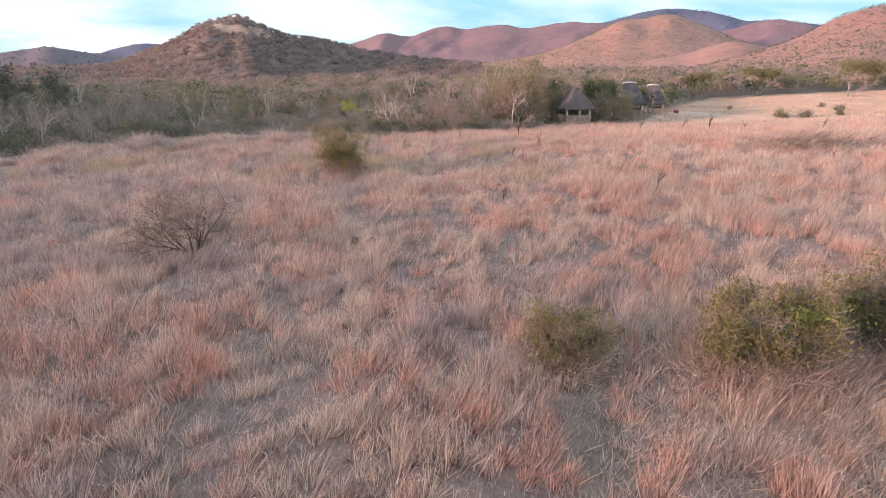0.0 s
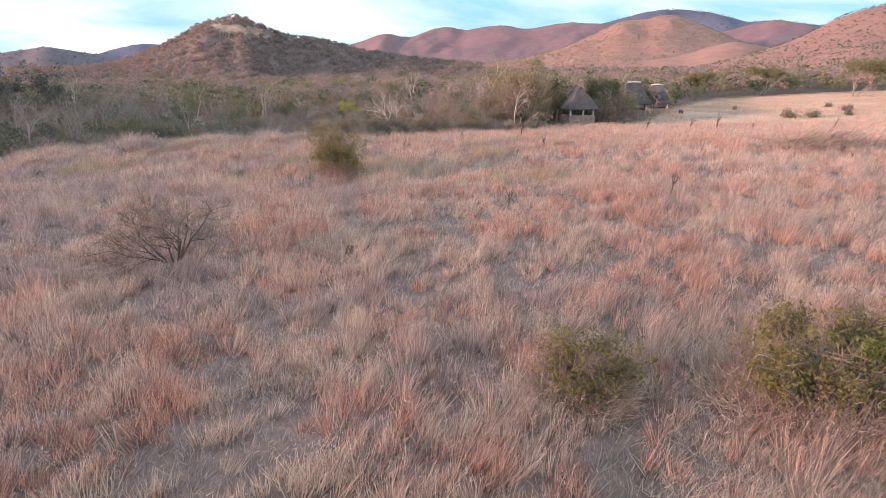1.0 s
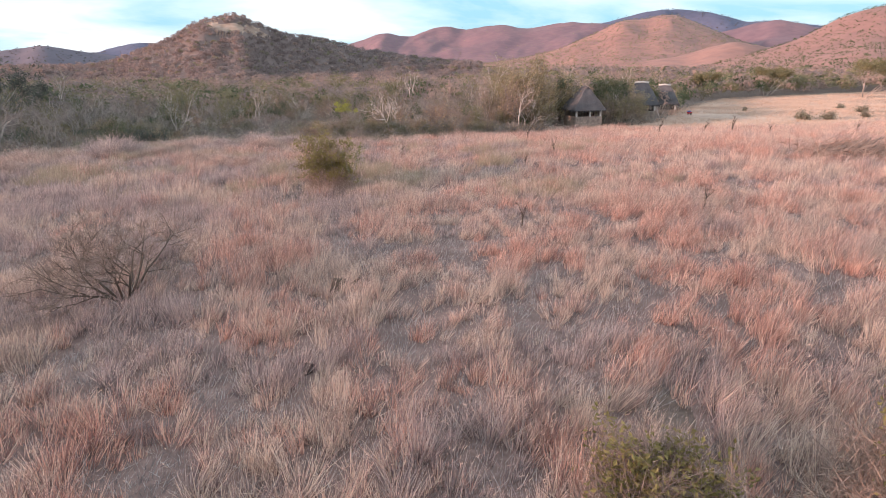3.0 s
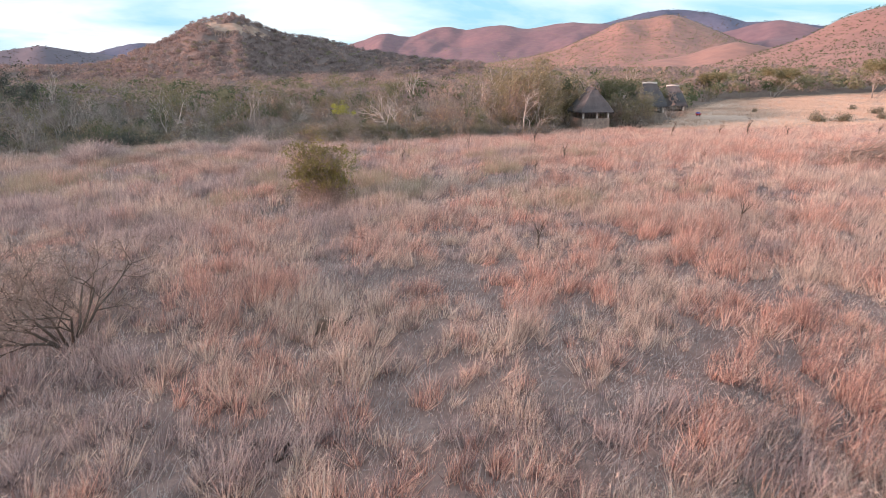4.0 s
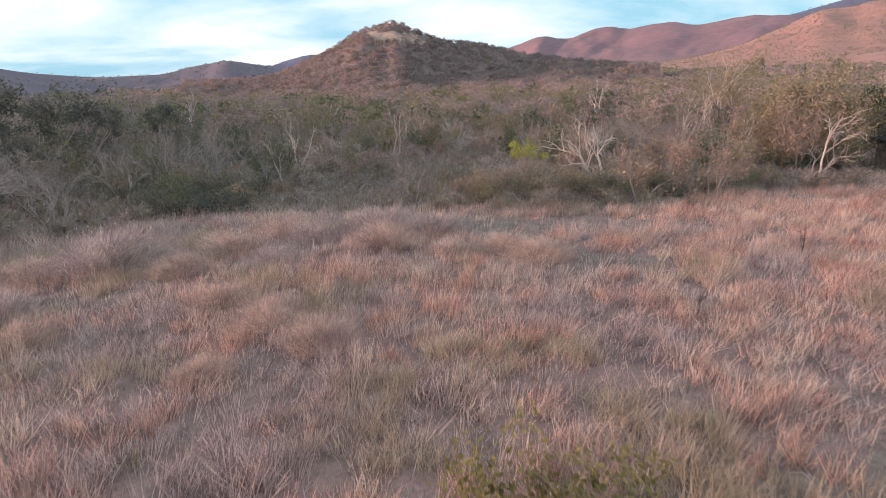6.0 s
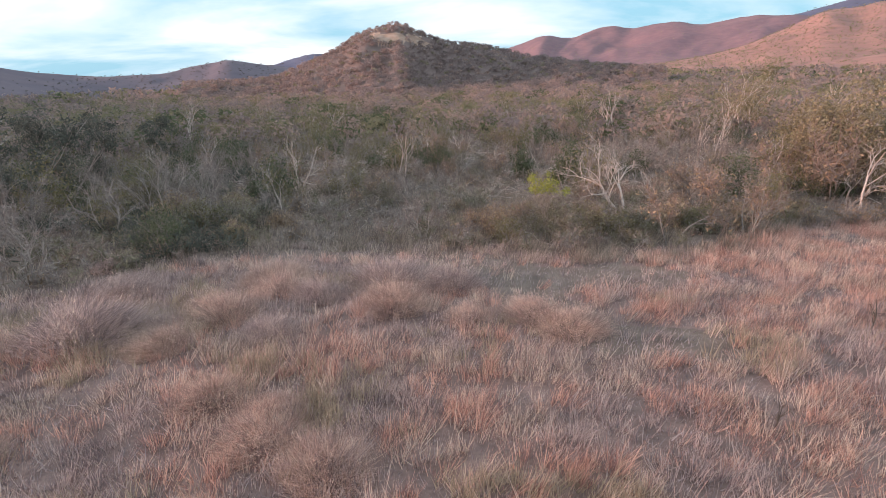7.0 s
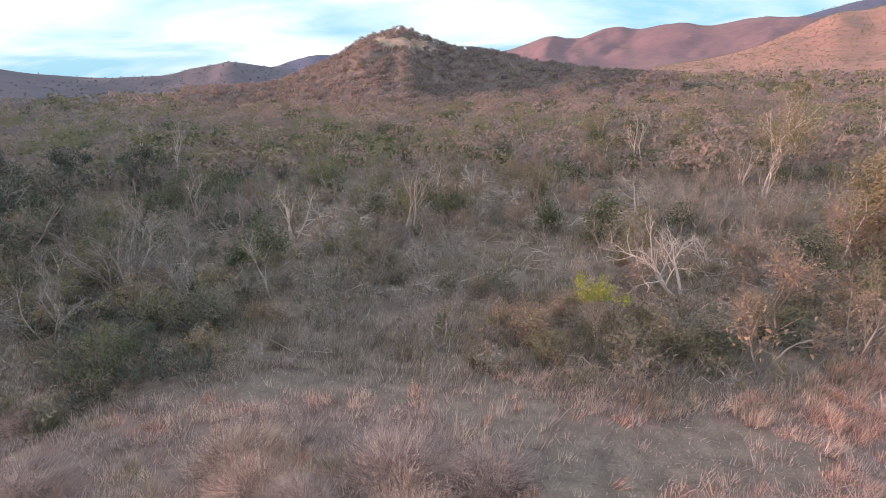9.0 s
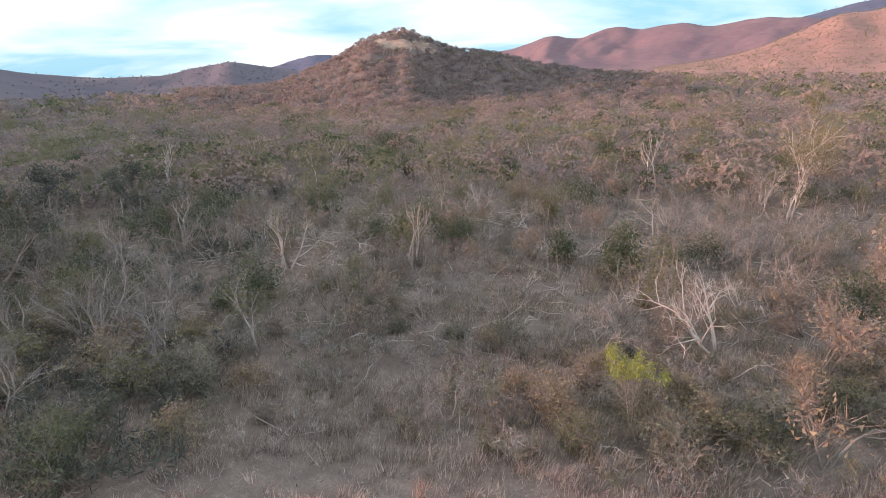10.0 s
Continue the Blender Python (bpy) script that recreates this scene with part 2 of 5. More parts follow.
def ramp01(a, b, v):
    t = np.clip((v - a) / (b - a), 0, 1)
    return t * t * (3 - 2 * t)


EDGE_X = [-90, -60, -45, -38, -34, -31, -27, -21, -15, -10, -5, 0, 3, 8, 14, 24, 36, 50, 75, 118, 200]
EDGE_Y = [16, 24, 38, 50, 57, 63, 69, 70, 69.5, 68, 70, 74, 79, 83, 88, 92, 104, 130, 165, 187, 220]


def edge(x):
    """Where the open grass ends and the bush begins."""
    return np.interp(x, EDGE_X, EDGE_Y)


def height(x, y):
    """The ground's height."""
    x, y = np.asarray(x, float), np.asarray(y, float)
    r = np.hypot(x, y)
    z = -0.45 - 2.1 * ramp01(50, 97, y) * (1 - 0.45 * ramp01(40, 75, x) * (1 - ramp01(95, 140, y)))
    z = z - 0.6 * np.exp(-((x + 26) / 15) ** 2 - ((y - 73) / 9) ** 2)
    z = z + 0.35 * (fbm(x / 11, y / 11, 3, 3) - 0.5) + 0.12 * (vnoise(x / 2.1, y / 2.1, 9) - 0.5)
    return z + 2.5 * (fbm(x / 160, y / 160, 5, 2) - 0.5) * ramp01(120, 500, r)


def near_line(x, y, line):
    """The distance to a bent line on the ground."""
    best = np.full(np.shape(x), 1e9)
    for (ax, ay), (bx, by) in zip(line, line[1:]):
        f = np.clip(((x - ax) * (bx - ax) + (y - ay) * (by - ay)) / ((bx - ax) ** 2 + (by - ay) ** 2), 0, 1)
        best = np.minimum(best, np.hypot(x - ax - f * (bx - ax), y - ay - f * (by - ay)))
    return best


# trodden tracks: points along each, and half its width
TRACKS = [([(-31, 66), (-26, 67), (-21, 69.5), (-15, 67), (-12, 64.5), (-6, 66)], 2.2), ([(-13, 65), (-11.8, 61.5), (-8, 57.5), (-4, 57.5)], 1.5), ([(4.6, 16.5), (3.9, 13), (3.1, 10), (2.6, 7)], 0.55),
          ([(-9.3, 35), (-8.9, 38.5), (-8.3, 41)], 0.9), ([(-5, 43), (2, 45.5), (12, 46)], 1.0)]


def trodden(x, y):
    """Where the grass is worn down."""
    ragged = 0.6 + 0.8 * fbm(x / 1.6, y / 1.6, 99, 3)
    return np.any([near_line(x, y, line) < wide * ragged for line, wide in TRACKS], axis=0)


def tri_mesh(name, verts, tris, smooth=False):
    verts, tris = np.asarray(verts, np.float32).reshape(-1, 3), np.asarray(tris, np.int32).reshape(-1, 3)
    me = bpy.data.meshes.new(name)
    me.vertices.add(len(verts))
    me.vertices.foreach_set("co", verts.ravel())
    me.loops.add(tris.size)
    me.loops.foreach_set("vertex_index", tris.ravel())
    me.polygons.add(len(tris))
    me.polygons.foreach_set("loop_start", np.arange(0, tris.size, 3, dtype=np.int32))
    me.polygons.foreach_set("loop_total", np.full(len(tris), 3, np.int32))
    me.polygons.foreach_set("use_smooth", np.full(len(tris), smooth, bool))
    me.update()
    me.validate()
    return me


def part(name, me, material, parent=None, label=""):
    ob = new(name, me)
    if not me.materials:
        me.materials.append(material)
    if parent:
        ob.parent = parent
    return tagged(ob, label)


def grid_tris(rows, cols):
    i = np.arange((rows - 1) * (cols - 1))
    a = (i // (cols - 1)) * cols + i % (cols - 1)
    return np.concatenate([np.stack([a, a + 1, a + cols + 1], 1), np.stack([a, a + cols + 1, a + cols], 1)])


class Shape:
    """Gathers tubes, blades, leaves and boxes into one mesh."""

    def __init__(self):
        self.v, self.t, self.n = [], [], 0

    def add(self, v, t):
        v = np.asarray(v, float).reshape(-1, 3)
        self.v.append(v)
        self.t.append(np.asarray(t, int).reshape(-1, 3) + self.n)
        self.n += len(v)

    def tube(self, pts, rad, sides=4):
        pts, rad = np.asarray(pts, float), np.asarray(rad, float)
        n = len(pts)
        tang = np.gradient(pts, axis=0)
        tang /= np.linalg.norm(tang, axis=1, keepdims=True) + 1e-9
        ref = np.where(np.abs(tang[:, 2:3]) > 0.9, [[1.0, 0, 0]], [[0, 0, 1.0]])
        a = np.cross(tang, ref)
        a /= np.linalg.norm(a, axis=1, keepdims=True) + 1e-9
        b = np.cross(tang, a)
        ang = np.arange(sides) * 2 * np.pi / sides
        ring = pts[:, None] + rad[:, None, None] * (a[:, None] * np.cos(ang)[None, :, None] + b[:, None] * np.sin(ang)[None, :, None])
        tris = []
        for i in range(n - 1):
            for k in range(sides):
                p, q = i * sides + k, i * sides + (k + 1) % sides
                tris += [(p, q, q + sides), (p, q + sides, p + sides)]
        last = (n - 1) * sides
        if sides > 3:
            tris += [(0, k + 1, k) for k in range(1, sides - 1)] + [(last, last + k, last + k + 1) for k in range(1, sides - 1)]
        self.add(ring.reshape(-1, 3), tris)

    def blades(self, base, tip, width, rng):
        """Thin triangles from base to tip."""
        base, tip = np.asarray(base, float), np.asarray(tip, float)
        d = tip - base
        side = np.cross(d, rng.normal(size=d.shape))
        side *= (np.asarray(width).reshape(-1, 1) / 2) / (np.linalg.norm(side, axis=1, keepdims=True) + 1e-9)
        v = np.stack([base - side, base + side, tip], 1)
        self.add(v, np.arange(len(base) * 3))

    def leaves(self, centre, size, rng, single=False, face=None):
        """Small bent leaves: two triangles each, or one; face: the way that they look."""
        c = np.asarray(centre, float)
        n = len(c)
        a = rng.normal(size=(n, 3))
        a /= np.linalg.norm(a, axis=1, keepdims=True)
        if face is not None:
            a = np.cross(face, a)
            a /= np.linalg.norm(a, axis=1, keepdims=True)
        b = np.cross(a, rng.normal(size=(n, 3)) if face is None else face)
        b /= np.linalg.norm(b, axis=1, keepdims=True)
        s = (size * rng.uniform(0.6, 1.3, n))[:, None]
        k = np.cross(a, b) * s * 0.25
        if single:
            self.add(np.stack([c - a * s * 0.7 - k, c + b * s * 0.55, c + a * s * 0.7 - k], 1), np.arange(3 * n))
            return
        v = np.stack([c - a * s * 0.6, c + b * s * 0.32 + k, c + a * s * 0.6, c - b * s * 0.32 + k], 1)
        i = np.arange(n)[:, None] * 4
        self.add(v, np.concatenate([i + [[0, 1, 2]], i + [[0, 2, 3]]]))

    def box(self, x0, y0, z0, x1, y1, z1):
        v = [(x, y, z) for z in (z0, z1) for y in (y0, y1) for x in (x0, x1)]
        self.add(v, [(0, 2, 3), (0, 3, 1), (4, 5, 7), (4, 7, 6), (0, 1, 5), (0, 5, 4), (2, 6, 7), (2, 7, 3), (0, 4, 6), (0, 6, 2), (1, 3, 7), (1, 7, 5)])

    def mesh(self, name, smooth=False):
        return tri_mesh(name, np.concatenate(self.v), np.concatenate(self.t), smooth)


def unit(v):
    return v / (np.linalg.norm(v) + 1e-9)


def grow(rng, p, d, length, r, level, levels, limbs, tips, kids=(3, 5), spread=0.7, wig=0.16, lift=0.06, shrink=0.62):
    """A limb with its side limbs, down to the twigs' starting points."""
    n = 4 if level == 0 else (3 if level < levels else 2)
    pts, dd = [p], d
    for _ in range(n - 1):
        dd = unit(dd + rng.normal(0, wig, 3) + np.array([0, 0, lift]))
        pts.append(pts[-1] + dd * length / (n - 1))
    limbs.append((np.array(pts), np.linspace(r, r * 0.5, n), (5, 3, 3, 3)[min(level, 3)]))
    if level == levels:
        tips += [(pts[-1], dd), (pts[-2], dd)]
        return
    for k in range(rng.integers(*kids)):
        f = rng.uniform(0.45, 1.0) if k else 1.0
        i = min(int(f * (n - 1)), n - 2)
        at = pts[i] + (pts[i + 1] - pts[i]) * (f * (n - 1) - i)
        side = unit(np.cross(dd, rng.normal(size=3)))
        grow(rng, at, unit(dd + side * spread * rng.uniform(0.6, 1.4)), length * shrink * rng.uniform(0.75, 1.15), r * 0.5, level + 1, levels, limbs, tips, kids, spread, wig, lift, shrink)


def limbs_shape(limbs):
    s = Shape()
    for pts, rad, sides in limbs:
        s.tube(pts, rad, sides)
    return s


def twigs_from(tips, rng, count, length, width, lift=0.1, back=0.4):
    p = np.array([t[0] for t in tips])
    d = np.array([t[1] for t in tips])
    i = rng.integers(0, len(p), count)
    way = d[i] * back + rng.normal(0, 0.6, (count, 3)) + [0, 0, lift]
    way /= np.linalg.norm(way, axis=1, keepdims=True)
    base = p[i] + rng.normal(0, 0.08, (count, 3)) * length
    return base, base + way * (length * rng.uniform(0.5, 1.3, count))[:, None], np.full(count, width)


def plant(name, label, category, group, tall, stems, levels, bark, crown=None, crown_name="crown", leaves=0, leaf_size=0.2, spread=0.7, girth=0.03, twigs=150, twig_len=0.6,
          twig_wide=0.02, twig_mat=None, tilt=0.35, puff=0.35, kids=(3, 5), flat=1.0, first=0.5, seed=0, crown_label="", lift=0.06, low=0.0, single=True, full=1.0, above=0.0):
    """A tree or shrub: an Empty at its base with trunk (or stems), twigs and crown."""
    rng = np.random.default_rng(seed)
    limbs, tips = [], []
    for s in range(stems):
        a = rng.uniform(0, 2 * np.pi)
        d = unit(np.array([math.cos(a) * tilt, math.sin(a) * tilt, 1.0]) if stems > 1 else np.array([rng.normal(0, 0.08), rng.normal(0, 0.08), 1.0]))
        p = np.array([math.cos(a), math.sin(a), 0]) * (0.05 * tall * (stems > 1)) - np.array([0, 0, 0.15])
        grow(rng, p, d, tall * first * rng.uniform(0.85, 1.1), girth * tall, 0, levels, limbs, tips, kids, spread, 0.13, lift)
    tips = [(t[0] * [1, 1, flat] + [0, 0, tall * 0.8 * (1 - flat)], t[1]) if flat != 1 else t for t in tips]
    top = max(t[0][2] for t in tips)
    base = tagged(new(name), label, category, group)
    part("trunk", limbs_shape(limbs).mesh("limbs", True), bark, base)
    if twigs:
        s = Shape()
        s.blades(*twigs_from(tips, rng, twigs, twig_len, twig_wide), rng)
        tagged(part("twig_crown", s.mesh("twig_crown"), twig_mat or M_TWIG, base), kind="stuff")
    if leaves:
        s = Shape()
        p = np.array([t[0] for t in tips])
        p = p[p[:, 2] > above * top]
        if full < 1:
            p = p[rng.uniform(0, 1, len(p)) < full]
        if low:
            extra = p.copy()
            extra[:, 2] *= rng.uniform(low, 1, len(extra))
            p = np.concatenate([p, extra])
        c = p[rng.integers(0, len(p), leaves)] + rng.normal(0, puff, (leaves, 3)) * [1, 1, 0.7]
        c[:, 2] = np.maximum(c[:, 2], 0.1)
        s.leaves(c, leaf_size, rng, single)
        tagged(part(crown_name, s.mesh("crown"), crown, base, crown_label), kind="stuff")
    return base


def place(x, y, scale=1.0, turn=0.0, sink=0.0, tip=(0, 0), tall=1.0):
    """A pose on the ground."""
    return Matrix.LocRotScale((x, y, float(height(x, y)) - sink), Euler((radians(tip[0]), radians(tip[1]), radians(turn))), (scale, scale, scale * tall))


def scatter(kinds, spots):
    """Copies of the kinds at the spots (poses); the first of each kind takes its own spot."""
    for i in range(len(kinds), len(spots)):
        copy_thing(kinds[i % len(kinds)], spots[i])
    for ob, m in zip(kinds, spots):
        ob.matrix_basis = m


# ---- ground ----
def ground():
    az = np.radians(np.concatenate([np.arange(-70, 70, 0.8), np.arange(70, 290.01, 5.0)]))
    r = np.concatenate([np.linspace(0.0, 90, 100), 90 * (4600 / 90) ** np.linspace(0.02, 1, 50)])
    R, A = np.meshgrid(r, az, indexing="ij")
    X, Y = R * np.sin(A) - 4, R * np.cos(A) + 18
    me = tri_mesh("ground", np.stack([X, Y, height(X, Y)], -1), grid_tris(*R.shape)[:, ::-1], True)
    tris = grid_tris(*R.shape)
    mx, my = X.ravel()[tris].mean(1), Y.ravel()[tris].mean(1)
    ob = part("ground", me, M_SOIL)
    me.materials.append(M_STUBBLE)
    me.materials.append(M_LITTER)
    open_field = my < edge(mx)
    stubble = open_field & (my > 86 - 12 * (mx > 40)) & (mx > 22)
    litter = open_field & ~trodden(mx, my)
    me.polygons.foreach_set("material_index", np.where(stubble, 1, np.where(litter, 2, 0)).astype(np.int32))
    return tagged(ob, "dry grey-brown bush soil reaching to the horizon", "ground", kind="structure")


ground()

EYE = 6.8


def hill_height(h, X, Y):
    """A ridge whose crest follows the given (azimuth, elevation, distance), seen from the start, with spurs and gullies down its slopes."""
    az, d = np.degrees(np.arctan2(X, Y)), np.hypot(X, Y)
    crest, front, back, gully, seed = h
    a, e, r = np.array(crest).T
    el = sum(np.interp(az + o, a, e) * 0.2 for o in (-0.7, -0.35, 0, 0.35, 0.7))
    dist = np.interp(az, a, r)
    mid = float(r.mean())
    top = EYE + dist * np.tan(np.radians(el)) + 6
    far = dist * (1 + 0.10 * (fbm(az / 5.0 + seed, d * 0, seed, 3) - 0.5))
    s = np.where(d < far, (far - d) / front, (d - far) / back)
    slope = np.exp(-np.abs(s) ** 1.7)
    wave = mid * gully
    spur = 1 - np.abs(2 * fbm(X / wave + 1.3 * vnoise(X / wave / 2, Y / wave / 2, seed + 9), Y / wave / 2.2, seed + 3, 4) - 1)
    mask = np.clip(np.abs(s) * 1.5, 0, 1)
    z = top * slope * (1 - 0.55 * mask * (1 - spur))
    return z + top * 0.03 * (fbm(X / (mid * 0.03), Y / (mid * 0.03), seed + 5, 3) - 0.5)


HILLS = []


def hill(label, crest, material, front, back, gully, seed, na=130, nd=44, bare=None):
    h = (crest, front, back, gully, seed)
    A, S = np.meshgrid(np.linspace(crest[0][0], crest[-1][0], na), np.linspace(-1, 1, nd), indexing="ij")
    D = np.interp(A, [c[0] for c in crest], [c[2] for c in crest]) + np.where(S < 0, S * 2.2 * front, S * 2.0 * back)
    A = np.radians(A)
    X, Y = D * np.sin(A), D * np.cos(A)
    Z = hill_height(h, X, Y)
    tris = grid_tris(na, nd)
    me = tri_mesh("hill", np.stack([X, Y, Z - 6], -1), tris, True)
    ob = part("hill", me, material)
    if bare:
        me.materials.append(M_BARE)
        c = np.stack([np.degrees(A), D, Z], -1).reshape(-1, 3)[tris].mean(1)
        me.polygons.foreach_set("material_index", bare(c[:, 0], c[:, 1], c[:, 2]).astype(np.int32))
    HILLS.append(h)
    return tagged(ob, label, "hill", kind="structure")


def bare_top(az, d, z):
    """The treeless part of the low hill, below its top."""
    x, y = d * np.sin(np.radians(az)), d * np.cos(np.radians(az))
    f = fbm(x / 9, y / 9, 91, 3) - 0.5
    line = np.interp(az, [-21, -20, -19, -17, -15, -13.5], [33.5, 30.0, 29.0, 28.5, 28.0, 27.0])
    return (az > -20.8) & (az < -13.6) & (z > line + 5 * f) & (d < 366) & (z < line + 5.0)


def flat_line(points, dist):
    return [(a, e, dist) for a, e in points]


hill("low wooded hill with a bare rocky sunlit top", flat_line([(-36, 0), (-30.5, 0), (-28.8, 0.2), (-27.3, 0.75), (-25.1, 1.6), (-24.3, 2.0), (-22.9, 2.65), (-21.6, 3.3), (-19.5, 3.85), (-18.5, 4.02), (-17.2, 3.62), (-14.8, 2.65), (-11.9, 2.32), (-7.8, 1.4), (-4.6, 0.75), (3.4, 0)], 380),
     M_KOP, 75, 90, 0.10, 11, 170, 56, bare_top)
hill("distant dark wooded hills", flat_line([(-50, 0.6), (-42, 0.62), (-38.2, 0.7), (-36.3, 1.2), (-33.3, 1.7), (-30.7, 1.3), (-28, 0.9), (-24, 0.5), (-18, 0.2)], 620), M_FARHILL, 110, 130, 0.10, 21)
hill("distant wooded hill tinted blue-grey as haze", flat_line([(-33, 0.3), (-30, 1.1), (-28, 1.75), (-26, 2.02), (-24, 1.8), (-20, 1.2), (-12, 0.3)], 820), M_HAZEBLUE, 130, 150, 0.10, 25)
hill("long grey wooded ridge shading the valley", [(-155, 6.0, 470), (-130, 8.2, 372), (-110, 8.92, 350), (-94, 8.72, 364), (-82, 8.2, 397), (-72, 6.0, 443), (-64, 3.9, 505), (-56, 2.5, 580), (-52, 1.95, 600), (-50, 1.65, 610), (-47.8, 1.15, 615), (-45, 0.8, 620), (-40, 0.4, 620)],
     M_FARHILL, 100, 110, 0.12, 22, 170)
hill("distant dark mountain ridge tinted haze-blue", flat_line([(3, 0.5), (10, 2.6), (14, 3.45), (16.9, 4.2), (18.6, 4.5), (20.6, 4.65), (22.5, 4.35), (24, 3.95), (26.4, 3.2), (28, 3.3), (30.5, 2.85), (36, 2.4), (46, 1)], 2600), M_HAZEBLUE, 420, 420, 0.09, 31)
hill("distant pink grassy mountain range", flat_line([(-21, 0.2), (-12, 1.4), (-9, 1.9), (-7.75, 2.25), (-5.6, 2.95), (-3.3, 2.55), (-1.8, 3.1), (-0.4, 3.5), (0.7, 3.5), (2.3, 3.25), (3.3, 3.4), (5.1, 3.6), (7.5, 3.1), (9, 3.3), (11, 3.62), (13, 3.5), (14.6, 3.35), (18, 3), (25, 1)], 1900), M_HAZEPURPLE, 420, 360, 0.09, 41, 170)
hill("pink sunlit mountain with grassy slopes", flat_line([(3, 0), (8, 0.7), (11, 1.45), (13.6, 2.6), (15.1, 3.3), (16.5, 3.75), (17.5, 3.62), (18.6, 3.9), (19.8, 4.1), (21, 3.85), (22.5, 3.2), (24.9, 2.1), (27, 1.3), (31, 0.5), (34, 0)], 1250), M_HILL, 300, 260, 0.11, 51, 170)
hill("smooth low pink grass hill", flat_line([(16, 0), (21, 0.6), (23, 1.25), (25.4, 1.75), (27.1, 1.4), (30, 0.9), (35, 0)], 850), M_HILL, 130, 130, 0.3, 61)
hill("red-brown hill dotted with bushes", flat_line([(23, 0), (27, 0.8), (29.5, 1.6), (31.5, 2.7), (33, 3.55), (35.3, 4.0), (40, 4.6), (48, 4.6), (58, 3), (68, 1)], 800), M_HILL, 190, 190, 0.12, 71, 150)
hill("purple-brown rounded mountain behind the pink hills", flat_line([(20, 1.2), (23, 2.2), (24.5, 2.6), (25.7, 2.9), (27.3, 3.3), (28.5, 3.35), (30.5, 2.85), (33, 2.2), (38, 1), (42, 0.3)], 1650), M_HAZEPURPLE, 320, 300, 0.1, 81)


# ---- far woods ----
def clumps(name, label, cx, cy, cz, size, tall, material, count, leaf, seed):
    """Many small tree crowns of leaf clumps, far off, as one thing."""
    rng = np.random.default_rng(seed)
    n = len(cx)
    k = np.repeat(np.arange(n), count)
    d = rng.normal(size=(len(k), 3))
    d /= np.linalg.norm(d, axis=1, keepdims=True)
    d[:, 2] = np.where(d[:, 2] < -0.5, -d[:, 2], d[:, 2])
    face = d + rng.normal(0, 0.3, d.shape)
    lump = 0.82 + 0.26 * np.sin(3.1 * d[:, 0] + k * 1.7) * np.sin(3.7 * d[:, 1] + k * 2.3) + 0.14 * np.sin(6 * d[:, 2] + k)
    d *= (lump * rng.uniform(0.55, 1, len(k)) ** 0.5)[:, None]
    c = np.stack([cx[k] + d[:, 0] * size[k], cy[k] + d[:, 1] * size[k], cz[k] + tall[k] * (0.55 + 0.42 * d[:, 2])], 1)
    s = Shape()
    s.leaves(c, leaf * size[k], rng, True, face)
    return tagged(part(name, s.mesh(name), material), label, "trees", kind="stuff")


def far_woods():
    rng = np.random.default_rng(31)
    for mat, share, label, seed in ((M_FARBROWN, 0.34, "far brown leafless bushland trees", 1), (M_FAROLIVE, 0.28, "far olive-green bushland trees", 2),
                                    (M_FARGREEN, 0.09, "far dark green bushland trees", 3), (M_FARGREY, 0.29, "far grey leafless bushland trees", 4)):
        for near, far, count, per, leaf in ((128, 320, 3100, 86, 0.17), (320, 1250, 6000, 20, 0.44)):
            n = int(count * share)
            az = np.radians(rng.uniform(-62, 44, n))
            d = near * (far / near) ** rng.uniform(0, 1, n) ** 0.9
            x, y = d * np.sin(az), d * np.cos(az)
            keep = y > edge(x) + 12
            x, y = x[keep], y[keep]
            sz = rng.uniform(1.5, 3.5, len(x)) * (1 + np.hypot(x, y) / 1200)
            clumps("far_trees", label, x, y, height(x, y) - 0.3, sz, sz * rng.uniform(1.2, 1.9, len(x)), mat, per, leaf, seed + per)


def hill_woods(index, count, material, label, size, leaf, per, seed, lowest=0.0, clear=None, thin=0.36):
    h = HILLS[index]
    crest, front, back = h[:3]
    rng = np.random.default_rng(seed)
    az = rng.uniform(crest[0][0], crest[-1][0], count)
    d = np.interp(az, [p[0] for p in crest], [p[2] for p in crest]) + rng.uniform(-1.9 * front, 0.7 * back, count)
    az = np.radians(az)
    x, y = d * np.sin(az), d * np.cos(az)
    z = hill_height(h, x, y) - 6
    keep = (z > lowest) & (fbm(x / 60, y / 60, seed) > thin)
    if clear:
        keep &= ~(clear(np.degrees(az), d, z + 6) & (rng.uniform(0, 1, count) < 0.82))
    x, y, z = x[keep], y[keep], z[keep]
    sz = rng.uniform(0.6, 1.3, len(x)) * size
    clumps("hill_trees", label, x, y, z - 0.3, sz, sz * rng.uniform(1.1, 1.7, len(x)), material, per, leaf, seed)


def tree_line():
    """Trees along the far side of the open field."""
    rng = np.random.default_rng(33)
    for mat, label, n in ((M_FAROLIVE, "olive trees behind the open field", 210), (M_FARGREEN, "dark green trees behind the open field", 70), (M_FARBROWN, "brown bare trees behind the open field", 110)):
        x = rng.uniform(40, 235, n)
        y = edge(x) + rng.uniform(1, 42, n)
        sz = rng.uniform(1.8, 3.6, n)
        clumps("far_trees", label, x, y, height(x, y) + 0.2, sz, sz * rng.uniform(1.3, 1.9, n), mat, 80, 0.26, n)


